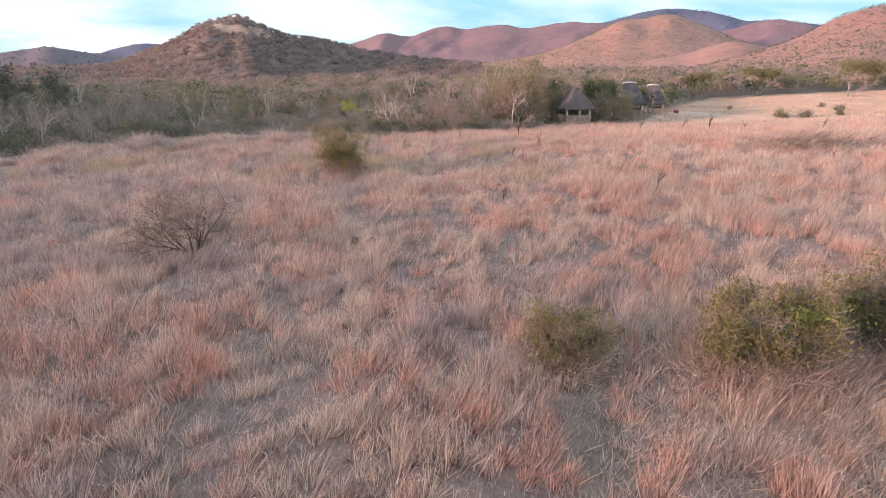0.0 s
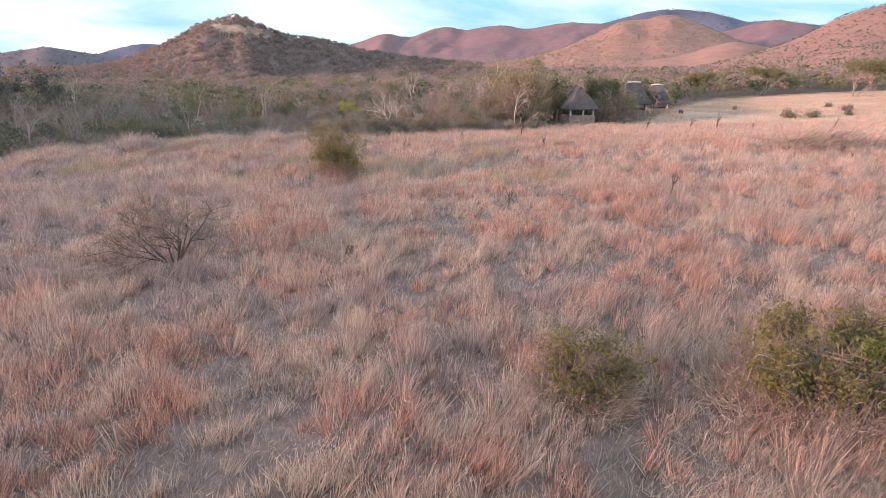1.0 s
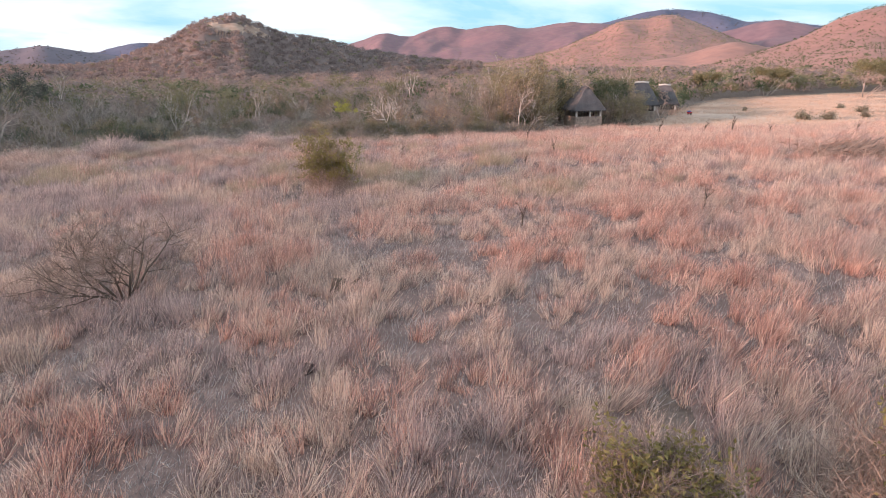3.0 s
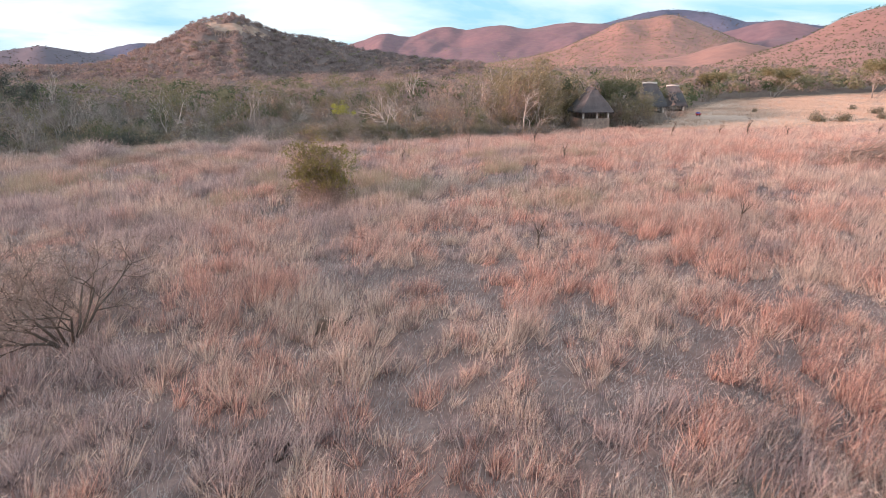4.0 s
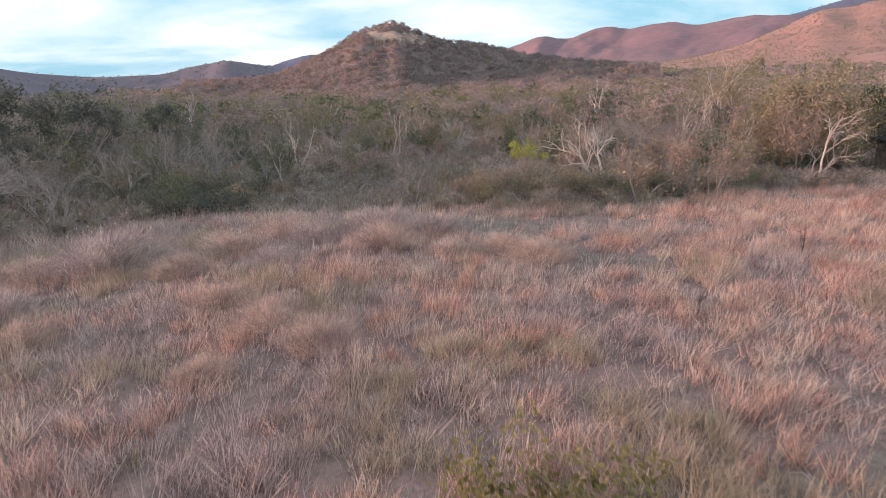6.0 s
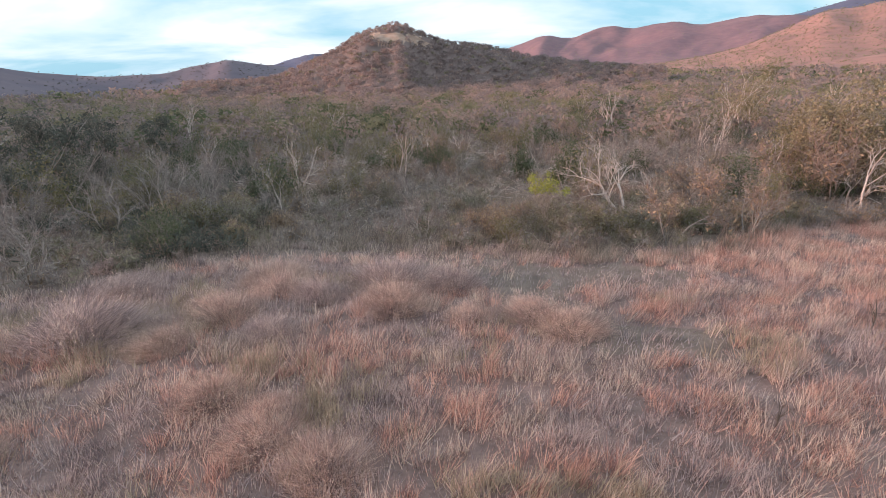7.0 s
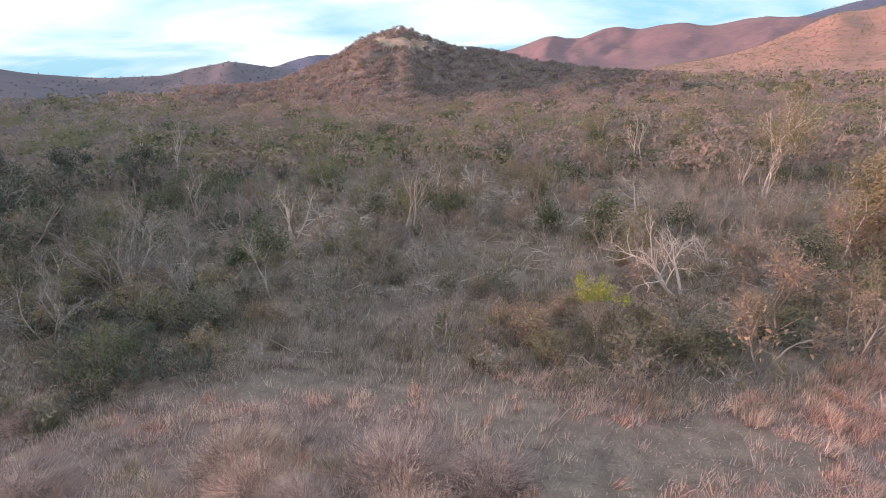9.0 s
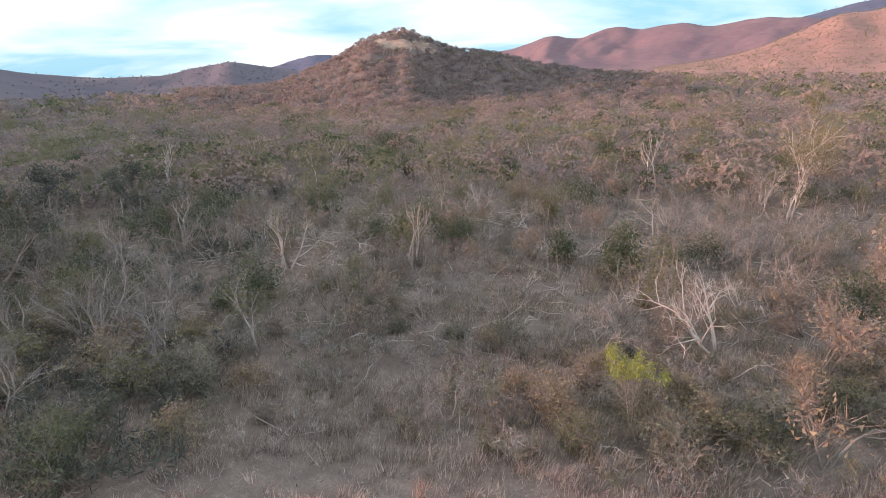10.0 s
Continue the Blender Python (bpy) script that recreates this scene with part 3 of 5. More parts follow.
far_woods()
tree_line()
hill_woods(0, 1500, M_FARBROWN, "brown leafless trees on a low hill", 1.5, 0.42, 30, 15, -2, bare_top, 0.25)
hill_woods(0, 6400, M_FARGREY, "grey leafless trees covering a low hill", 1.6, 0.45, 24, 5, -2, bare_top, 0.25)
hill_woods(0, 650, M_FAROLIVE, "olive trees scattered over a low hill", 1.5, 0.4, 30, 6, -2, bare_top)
hill_woods(1, 2200, M_DIST, "dark trees on distant hills", 0.8, 0.8, 8, 7, 0, None, 0.2)
hill_woods(2, 900, M_DIST, "dark trees on a distant hill", 0.9, 0.8, 8, 14, 2)
hill_woods(3, 1500, M_DIST, "dark trees on a long grey ridge", 0.8, 0.8, 8, 8, 2)
hill_woods(4, 5200, M_DIST, "dark trees along a mountain ridge", 2.8, 0.8, 6, 9, 60)
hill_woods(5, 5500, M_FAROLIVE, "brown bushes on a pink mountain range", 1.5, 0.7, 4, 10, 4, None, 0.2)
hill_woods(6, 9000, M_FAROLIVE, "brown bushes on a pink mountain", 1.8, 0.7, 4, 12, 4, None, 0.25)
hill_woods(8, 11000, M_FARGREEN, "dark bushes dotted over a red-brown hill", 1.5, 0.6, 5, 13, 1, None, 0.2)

# ---- kinds of trees and shrubs ----
BARE = [plant("bare_tree", "grey leafless bush tree with many fine twigs", "tree", "leafless bush trees", 4.2, st, 2, M_STEM, twigs=420, twig_len=0.85, twig_wide=0.027, seed=100 + i, spread=0.75, girth=0.014, tilt=0.4, kids=(3, 5))
        for i, st in enumerate((3, 4, 2, 5))]
RED_BARE = [plant("bare_tree", "red-brown leafless bush tree with dry twigs", "tree", "red-brown bush trees", 4.0, st, 2, M_BARK, crown=M_DRYLEAF, leaves=160, leaf_size=0.16, twigs=420, twig_len=0.85, twig_wide=0.027,
                  twig_mat=M_RTWIG, seed=120 + i, girth=0.014, tilt=0.45, kids=(3, 6)) for i, st in enumerate((3, 4, 2))]
GREEN_TREE = [plant("leafy_tree", "dark green leafy bush tree with grey stems", "tree", "green bush trees", 5.0, st, 2, M_BARK, crown=M_GREEN, leaves=1300, leaf_size=0.19, puff=0.45, full=0.6, twigs=160, seed=140 + i, girth=0.016, kids=(3, 5), low=0.5)
              for i, st in enumerate((1, 3, 4))]
OLIVE_TREE = [plant("leafy_tree", "olive-green thinly leaved bush tree", "tree", "olive bush trees", 4.6, st, 2, M_BARK, crown=M_OLIVE, leaves=1100, leaf_size=0.15, puff=0.42, full=0.6, twigs=260, seed=160 + i, girth=0.014, kids=(3, 5), low=0.5)
              for i, st in enumerate((2, 3, 4))]
SHRUB = [plant("shrub", "grey-brown twiggy shrub with few dry leaves", "shrub", "twiggy shrubs", 1.5, 6, 1, M_BARK, crown=M_DRYLEAF, leaves=170, leaf_size=0.13, puff=0.22, twigs=460, twig_len=0.55, twig_wide=0.02,
               seed=180 + i, girth=0.010, tilt=0.6, kids=(3, 6)) for i in range(4)]
GREEN_SHRUB = [plant("shrub", "olive-green leafy shrub among dry grass", "shrub", "leafy shrubs", 1.5, 6, 1, M_BARK, crown=M_GREYOLIVE, leaves=560, leaf_size=0.145, puff=0.22, twigs=320, twig_len=0.5, twig_wide=0.012,
                     seed=200 + i, girth=0.011, tilt=0.6, kids=(3, 6), low=0.3) for i in range(3)]


def fallen(seed, label):
    """A dead tree lying on the ground."""
    rng = np.random.default_rng(seed)
    limbs, tips = [], []
    grow(rng, np.array([0, 0, 0.15]), unit(np.array([1.0, 0.1, 0.06])), 2.2, 0.06, 0, 3, limbs, tips, (3, 5), 0.9, 0.26, 0.0, 0.72)
    for pts, _, _ in limbs:
        pts[:, 2] = np.maximum(np.abs(pts[:, 2]) * 0.7, 0.03)
    base = tagged(new("fallen_tree"), label, "dead tree", "fallen dead trees")
    part("trunk", limbs_shape(limbs[:1]).mesh("trunk", True), M_PALE, base)
    part("branch_tangle", limbs_shape(limbs[1:]).mesh("branch_tangle", True), M_PALE, base)
    return base


# where dead trees lie heaped
HEAP = [(-43, 99), (-40.5, 101), (-45.5, 98), (-38.5, 99.5), (-47, 101), (-36, 102), (-49, 96), (-41, 95), (-33, 99), (-22.5, 110), (-20, 108.5), (-24.5, 111.5), (4.5, 97), (1.5, 95.5), (6.5, 99.5), (-14, 104)]
FALLEN = [fallen(220 + i, "pale fallen dead tree with bleached branches") for i in range(3)]


def bush_spots(n, seed, near, far, lo, hi, gap, az=(-62, 44), power=1.0, patch=None):
    """Poses in the bush, between the grass edge and far, kept apart from one another."""
    rng = np.random.default_rng(seed)
    out = []
    cells = {}
    tries = 0
    while len(out) < n and tries < n * 40:
        tries += 1
        a = radians(rng.uniform(*az))
        d = near + (far - near) * rng.uniform() ** power
        x, y = d * math.sin(a), d * math.cos(a)
        if y < edge(x) + 1.0 or any(math.hypot(x - cx, y - cy) < cr for cx, cy, cr in CLEAR):
            continue
        if patch is not None and float(fbm(np.array(x / 18), np.array(y / 18), patch)) < 0.48:
            continue
        key = (int(x // gap), int(y // gap))
        if key in cells:
            continue
        cells[key] = True
        out.append(place(x, y, rng.uniform(lo, hi), rng.uniform(0, 360), 0.05, tall=rng.uniform(0.85, 1.15)))
    return out


# places that stay free of the scattered bush: houses, single trees, open ground
CLEAR = [(-6.8, 81.5, 2.5), (-18.5, 86, 4.5), (20.5, 94, 5.5), (34, 106, 6), (43, 117, 6), (48, 112, 8), (-11.9, 73.5, 2.5), (-6.3, 85, 3), (-42, 74, 2.5), (11, 131, 3), (-28, 76, 4), (-38, 97, 4), (-24, 72, 4), (-21, 77, 4), (-33, 70, 3)]

scatter(BARE, bush_spots(165, 41, 62, 175, 0.7, 1.25, 2.2))
scatter(RED_BARE, bush_spots(95, 42, 66, 175, 0.7, 1.3, 2.2, patch=3))
scatter(GREEN_TREE, bush_spots(95, 43, 88, 190, 0.55, 1.15, 2.6, patch=8))
scatter(OLIVE_TREE, bush_spots(115, 44, 80, 180, 0.6, 1.2, 2.4))
scatter(SHRUB, bush_spots(140, 45, 55, 110, 0.6, 1.3, 1.6, power=0.8))
scatter(GREEN_SHRUB, bush_spots(105, 46, 55, 114, 0.6, 1.25, 1.8))
scatter(FALLEN, bush_spots(30, 47, 84, 135, 0.8, 1.5, 4))
for spot in bush_spots(60, 48, 62, 125, 0.6, 1.0, 3.0, az=(-60, -27)) + bush_spots(26, 50, 92, 145, 0.75, 1.25, 3.0, az=(-46, -28)):
    copy_thing(GREEN_TREE[len(bpy.data.objects) % 3], spot)


def thicket(name, label, n, seed, near, far, material, tall, blades, wide, power=1.0, span=(-60, 43)):
    """Low twiggy growth that nobody could count, as one thing."""
    rng = np.random.default_rng(seed)
    az, d = np.radians(rng.uniform(*span, n)), near + (far - near) * rng.uniform(0, 1, n) ** power
    x, y = d * np.sin(az), d * np.cos(az)
    keep = (y > edge(x) + 0.5) & (fbm(x / 5, y / 5, seed, 3) > 0.5)
    for cx, cy, cr in CLEAR[2:6]:
        keep &= np.hypot(x - cx, y - cy) > cr
    x, y = x[keep], y[keep]
    k = np.repeat(np.arange(len(x)), blades)
    m = len(k)
    h = tall * rng.uniform(0.5, 1.3, len(x))[k]
    p = rng.normal(size=(m, 3))
    p *= (rng.uniform(0.2, 1, m) / np.linalg.norm(p, axis=1))[:, None]
    up = 0.5 + 0.45 * p[:, 2]
    base = np.column_stack([x[k] + p[:, 0] * h * 0.5 * (0.35 + 0.65 * up), y[k] + p[:, 1] * h * 0.5 * (0.35 + 0.65 * up), height(x, y)[k] + h * up * 0.85])
    way = rng.normal(0, 0.7, (m, 3)) + p * [0.5, 0.5, 0.2] + [0, 0, 0.5]
    way /= np.linalg.norm(way, axis=1, keepdims=True)
    tip = base + way * (h * rng.uniform(0.15, 0.4, m))[:, None]
    s = Shape()
    s.blades(base, tip, wide * rng.uniform(0.6, 1.4, m), rng)
    tagged(part(name, s.mesh(name), material), label, "shrubs", kind="stuff")


thicket("thicket", "low grey leafless twig thicket", 7900, 61, 56, 145, M_TWIG, 1.6, 44, 0.036, 1.3)
thicket("thicket", "low red-brown dry twig thicket", 3000, 62, 56, 145, M_RTWIG, 1.5, 44, 0.036, 1.3)
thicket("thicket", "low grey-olive leafy thicket", 3800, 63, 56, 145, M_GREYOLIVE, 1.5, 44, 0.06, 1.3)
# A dark thicket whose leaf colour also deepens the left side's shade.
thicket("thicket", "low dark grey-green leafy thicket", 4800, 64, 56, 140, M_DUSK, 1.8, 42, 0.065, 1.2, (-60, -24))


def pale_stems():
    """Thin upright grey stems of the leafless trees deeper in the bush."""
    rng = np.random.default_rng(66)
    n = 3000
    az, d = np.radians(rng.uniform(-58, 40, n)), 96 + 110 * rng.uniform(0, 1, n) ** 1.2
    x, y = d * np.sin(az), d * np.cos(az)
    k = (y > edge(x) + 6) & (fbm(x / 14, y / 14, 67, 2) > 0.47)
    x, y = x[k], y[k]
    n = len(x)
    base = np.column_stack([x, y, height(x, y) - 0.1])
    tip = base + np.column_stack([rng.normal(0, 0.5, n), rng.normal(0, 0.5, n), rng.uniform(2.0, 4.6, n)])
    s = Shape()
    for f in (0.45, 0.65, 0.8):
        fork = base + (tip - base) * f
        s.blades(fork, fork + rng.normal(0, 0.45, (n, 3)) + [0, 0, 1.0], np.full(n, 0.05), rng)
    s.blades(base, tip, rng.uniform(0.06, 0.13, n), rng)
    tagged(part("bare_stems", s.mesh("bare_stems"), M_STEM), "thin upright grey stems of leafless bush", "trees", kind="stuff")


pale_stems()


def dead_sticks(count, near, deep, seed, label):
    """Pale dead branches that lie and lean everywhere in the bush."""
    rng = np.random.default_rng(seed)
    s = Shape()
    made = 0
    while made < count:
        az, d = radians(rng.uniform(-58, 42)), near + deep * rng.uniform() ** 1.3
        x, y = d * math.sin(az), d * math.cos(az)
        if y < edge(x) + 0.5:
            continue
        made += 1
        a, up, ln = rng.uniform(0, 2 * np.pi), abs(rng.normal(0, 0.4)), rng.uniform(0.7, 2.6)
        way = unit(np.array([math.cos(a), math.sin(a), up]))
        p = np.array([x, y, float(height(x, y)) + rng.uniform(0, 0.4)])
        bend = rng.normal(0, 0.18, 3)
        r = rng.uniform(0.018, 0.042)
        s.tube([p, p + way * ln * 0.35 + bend, p + way * ln * 0.7 - bend * 0.4, p + way * ln + bend * 0.6], [r, r * 0.8, r * 0.55, r * 0.2], 3)
    tagged(part("dead_sticks", s.mesh("dead_sticks", True), M_PALE), label, "branches", kind="stuff")


dead_sticks(800, 56, 85, 71, "pale dead branches strewn through the bush")
dead_sticks(1100, 84, 44, 72, "bleached branches heaped deeper in the bush")

# ---- single trees and shrubs ----
wood = plant("thicket_tree", "tall green-brown tree beside a thatched hut", "tree", "trees by the huts", 9.0, 3, 3, M_STEM, crown=M_TANOLIVE, leaves=5200, leaf_size=0.2, puff=0.45, full=0.6, twigs=1100, twig_len=0.9, twig_wide=0.02, seed=301, girth=0.011, tilt=0.3, first=0.42, low=0.35)
wood2 = plant("thicket_tree", "tall dark green tree beside a thatched hut", "tree", "trees by the huts", 8.5, 2, 3, M_BARK, crown=M_GREEN, leaves=5200, leaf_size=0.2, puff=0.45, full=0.6, twigs=500, twig_len=0.9, twig_wide=0.02, seed=302, girth=0.012, tilt=0.3, first=0.42, low=0.35)
for ob, spots in ((wood, [(12.6, 94, 1.05), (14.4, 96.5, 1.2), (16.3, 99.5, 1.2), (11, 101.5, 1.02), (9.4, 98, 0.85), (28.5, 99, 0.72), (15.6, 92.5, 0.85), (25.5, 97, 0.6)]), (wood2, [(18.5, 101, 1.0), (24, 101, 0.95), (28, 106, 0.95), (38, 114, 0.7)])):
    for i, (x, y, s) in enumerate(spots[1:]):
        copy_thing(ob, place(x, y, s, 70 * i + 40))
    ob.matrix_basis = place(*spots[0], 0)

leftmost = plant("tall_tree", "tall dark green tree with pale forked stems", "tree", "tall dark bush trees", 10.0, 3, 3, M_STEM, crown=M_DUSK, leaves=3600, leaf_size=0.24, puff=0.42, full=0.42, twigs=700, twig_len=0.9, twig_wide=0.022, seed=305, girth=0.013, tilt=0.3, first=0.5, lift=0.12, kids=(3, 5))
for i, (x, y, s) in enumerate(((-57.8, 79.7, 0.85), (-75, 100, 0.8), (-81, 95, 0.85), (-69, 107, 0.7), (-88, 92, 0.85), (-94, 84, 0.9), (-62, 74, 0.7), (-48, 66, 0.5))):
    copy_thing(leftmost, place(x, y, s, 80 * i + 25))
leftmost.matrix_basis = place(-53, 71, 0.98, 0)

tall = plant("tall_tree", "tall tree with pale bare stems and thin olive crown", "tree", "", 12.0, 4, 2, M_PALE, crown=M_TANOLIVE, leaves=3400, leaf_size=0.26, puff=0.85, twigs=200, twig_len=1.2, twig_wide=0.03, seed=311, girth=0.016, tilt=0.1, first=0.6, lift=0.1)
tall.matrix_basis = place(11.2, 131.5, 0.82, 20)
for x, y, s, r in ((8.3, 92.3, 1.35, 40), (6.9, 93.2, 1.1, 160), (10.2, 90.5, 1.15, 280), (23.5, 96, 0.8, 10), (27, 99, 0.9, 77), (29.4, 101.5, 0.95, 140), (25, 98.2, 1.0, 200)):
    copy_thing(RED_BARE[int(r) % 3], place(x, y, s, r))
branched = plant("tall_tree", "tall pale leafless tree with upswept candelabra limbs", "tree", "", 13.0, 2, 2, M_STEM, twigs=900, twig_len=2.0, twig_wide=0.05, twig_mat=M_OLIVE, seed=312, girth=0.010, tilt=0.06, first=0.6, lift=0.3)
branched.matrix_basis = place(28.3, 188.6, 0.95, 0)
white = plant("dead_tree", "white-barked bare tree with forked crooked branches", "dead tree", "bleached dead trees", 7.0, 1, 3, M_PALE, twigs=120, twig_len=0.6, twig_wide=0.018, twig_mat=M_STEM, seed=326, girth=0.024, spread=0.9, first=0.62, lift=0.02)
white.matrix_basis = place(9.6, 83.4, 0.7, 0)
for x, y, s in ((8.6, 82.2, 1.3), (10.6, 82.6, 1.1), (7.2, 81.5, 1.0), (12.4, 85.2, 1.2), (5.6, 80.4, 1.0)):
    copy_thing(SHRUB[int(x) % 4], place(x, y, s, x * 50))
SLENDER = [plant("slender_tree", "slender pale-stemmed tree with a thin crown", "tree", "slender pale trees", 6.0, st, 2, M_PALE, crown=leaf, leaves=n, leaf_size=0.2, puff=0.45, twigs=160, twig_len=0.8, twig_wide=0.02, seed=327 + i, girth=0.019, tilt=0.2, first=0.62, lift=0.12)
           for i, (st, leaf, n) in enumerate(((1, M_OLIVE, 260), (2, M_DRYLEAF, 90), (3, M_OLIVE, 420), (1, M_DRYLEAF, 60)))]
scatter(SLENDER, [place(x, y, s, r) for x, y, s, r in ((4.6, 122.4, 1.0, 0), (30.4, 154.5, 1.2, 50), (7.0, 121.2, 0.6, 90), (0.5, 121, 0.9, 200))] + bush_spots(64, 49, 84, 185, 0.6, 1.2, 4))

dead_white = plant("dead_tree", "bleached dead tree with spreading pale branches", "dead tree", "bleached dead trees", 3.6, 3, 3, M_PALE, twigs=160, twig_len=0.7, twig_wide=0.018, twig_mat=M_STEM, seed=321, girth=0.022, tilt=0.75, spread=0.85, first=0.5, lift=0.03, kids=(3, 5))
for x, y, s, r in ((7.5, 99, 0.7, 70), (11.5, 91, 1.3, 140), (5.2, 127, 1.2, 200), (-6.5, 114, 0.9, 10), (-28, 119, 1.2, 80), (4.1, 94.6, 0.7, 300), (38.6, 111.5, 0.95, 30), (-3.6, 92.0, 0.9, 20), (0.6, 97.5, 0.8, 110), (-10.5, 95.0, 0.6, 250), (-16.0, 101, 0.7, 35), (-25, 104, 0.8, 150), (-30.5, 96, 0.6, 310), (-35, 108, 0.9, 95), (-47, 104, 0.8, 15), (3.2, 88.5, 0.7, 180), (-9.2, 80.0, 0.45, 60), (-2.6, 103, 0.9, 270), (-19, 93, 0.5, 190)):
    copy_thing(dead_white, place(x, y, s, r))
dead_white.matrix_basis = place(-6.5, 83.6, 1.75, 0)
for i, (x, y) in enumerate(HEAP):
    copy_thing(FALLEN[i % 3], place(x, y, 1.1 + 0.1 * (i % 4), 47 * i))
dead_grey = plant("dead_tree", "leaning grey dead tree with bare branches", "dead tree", "bleached dead trees", 4.0, 3, 2, M_STEM, twigs=620, twig_len=0.8, twig_wide=0.015, twig_mat=M_TWIG, seed=322, girth=0.017, tilt=0.35, first=0.6)
for x, y, s, r in ((-38.5, 76, 1.0, 120), (-46, 79, 0.9, 220), (-39, 71.5, 0.7, 300), (-40.6, 73.4, 0.9, 10), (-36.6, 74.0, 0.75, 75), (-44.6, 76.2, 1.0, 160), (-34.8, 76.4, 0.7, 250), (-41.0, 77.6, 1.0, 340), (-47.5, 74.0, 0.9, 55)):
    copy_thing(dead_grey, place(x, y, s, r))
dead_grey.matrix_basis = place(-42.3, 74.5, 1.25, 0)

def lime_shrub():
    """A tall grey-stemmed shrub whose top alone is yellow-green."""
    base = plant("lime_shrub", "grey-stemmed shrub with a bright yellow-green crown", "shrub", "", 4.0, 7, 2, M_STEM, crown=M_LIME, leaves=1500, leaf_size=0.12, puff=0.2, above=0.74, twigs=500, twig_len=0.6, twig_wide=0.014, seed=331, girth=0.009, tilt=0.09, spread=0.42, first=0.6)
    rng = np.random.default_rng(332)
    s = Shape()
    c = rng.normal(0, 1, (1800, 3)) * [0.75, 0.75, 0.65] + [0, 0, 1.6]
    c[:, 2] = np.abs(c[:, 2])
    s.leaves(c, 0.11, rng, True)
    tagged(part("lower_leaves", s.mesh("lower_leaves"), M_GREYOLIVE, base, "grey-olive lower leaves"), kind="stuff")
    return base


lime_shrub().matrix_basis = place(-11.6, 73.3, 0.68, 0, tall=1.35)
THICK = [plant("shrub", "tall grey-olive shrub with many thin stems", "shrub", "shrubs round the yellow-green one", 3.0, 9, 2, M_STEM, crown=leaf, leaves=1500, leaf_size=0.14, puff=0.22, full=0.5, twigs=800, twig_len=0.5, twig_wide=0.017, twig_mat=tw, seed=333 + i, girth=0.007, tilt=0.42, first=0.5, low=0.35)
         for i, (leaf, tw) in enumerate(((M_GREYOLIVE, M_TWIG), (M_DRYLEAF, M_RTWIG), (M_OLIVE, M_TWIG), (M_TANOLIVE, M_RTWIG)))]
scatter(THICK, [place(x, y, s, 61 * i, tall=0.9) for i, (x, y, s) in enumerate(((-10.2, 72.2, 0.95), (-15.0, 74.8, 1.0), (-13.8, 72.0, 0.75), (-8.6, 73.4, 1.0), (-11.4, 75.4, 1.05), (-16.8, 76.2, 0.7), (-7.4, 73.6, 0.75), (-9.6, 76.5, 0.9), (-6.0, 75.0, 0.95), (-4.2, 77.2, 0.8),
                                                                               (-2.6, 78.0, 0.7), (-13.2, 78.5, 0.8), (0.8, 80.0, 0.75), (2.6, 82.2, 0.8), (-1.2, 78.4, 0.7), (-31.2, 67.8, 0.8), (-33.4, 72.4, 1.0), (-31.0, 73.6, 0.7), (-36.5, 71.0, 1.0), (-38.8, 72.0, 1.1),
                                                                               (-35.0, 73.6, 1.0), (-40.5, 74.2, 1.1), (-44.2, 71.5, 1.1), (-41.8, 69.0, 0.8), (-27.0, 85.0, 0.8), (-19.8, 82.0, 0.6), (-46.0, 76.0, 1.2), (-37.0, 76.5, 1.0), (-1.0, 76.8, 0.7), (1.2, 78.6, 0.75), (3.4, 80.9, 0.7), (5.2, 82.6, 0.75), (-0.2, 81.5, 0.9), (-3.4, 79.6, 0.85)))])


def skirt(bush, r, h, n, seed, straw):
    """Dry twigs that tangle in a bush's lower half, and straw leaning into it."""
    rng = np.random.default_rng(seed)
    for name, mat, m, wide, top in (("dry_tangle", M_RTWIG, n, 0.013, h), ("straw_skirt", M_STRAW, straw, 0.012, h * 0.45)):
        a, q = rng.uniform(0, 2 * np.pi, m), np.sqrt(rng.uniform(0.12, 1, m)) * (1.0 if name == "dry_tangle" else 1.2)
        b = np.column_stack([np.cos(a) * q * r, np.sin(a) * q * r, rng.uniform(0, 1, m) ** 1.5 * top * (1.15 - 0.6 * q)])
        d = np.column_stack([np.cos(a) * 0.3 + rng.normal(0, 0.7, m), np.sin(a) * 0.3 + rng.normal(0, 0.7, m), rng.normal(0.45, 0.6, m)])
        s = Shape()
        s.blades(b, b + d * rng.uniform(0.2, 0.5, m)[:, None], wide * rng.uniform(0.5, 1.5, m), rng)
        tagged(part(name, s.mesh(name), mat, bush), kind="stuff")


right_bush = plant("leafy_bush", "large olive-brown bush with tangled bare branches", "bush", "bushes in the grass", 2.3, 9, 2, M_STEM, crown=M_BUSH, leaves=9000, leaf_size=0.08, puff=0.15, full=0.36, twigs=3400, twig_len=0.45, twig_wide=0.010, twig_mat=M_RTWIG, seed=341, girth=0.010, tilt=0.85, first=0.5, low=0.5, single=False)
skirt(right_bush, 1.75, 1.2, 5200, 346, 4200)
copy_thing(right_bush, place(11.9, 13.0, 1.1, 130, tall=1.15))


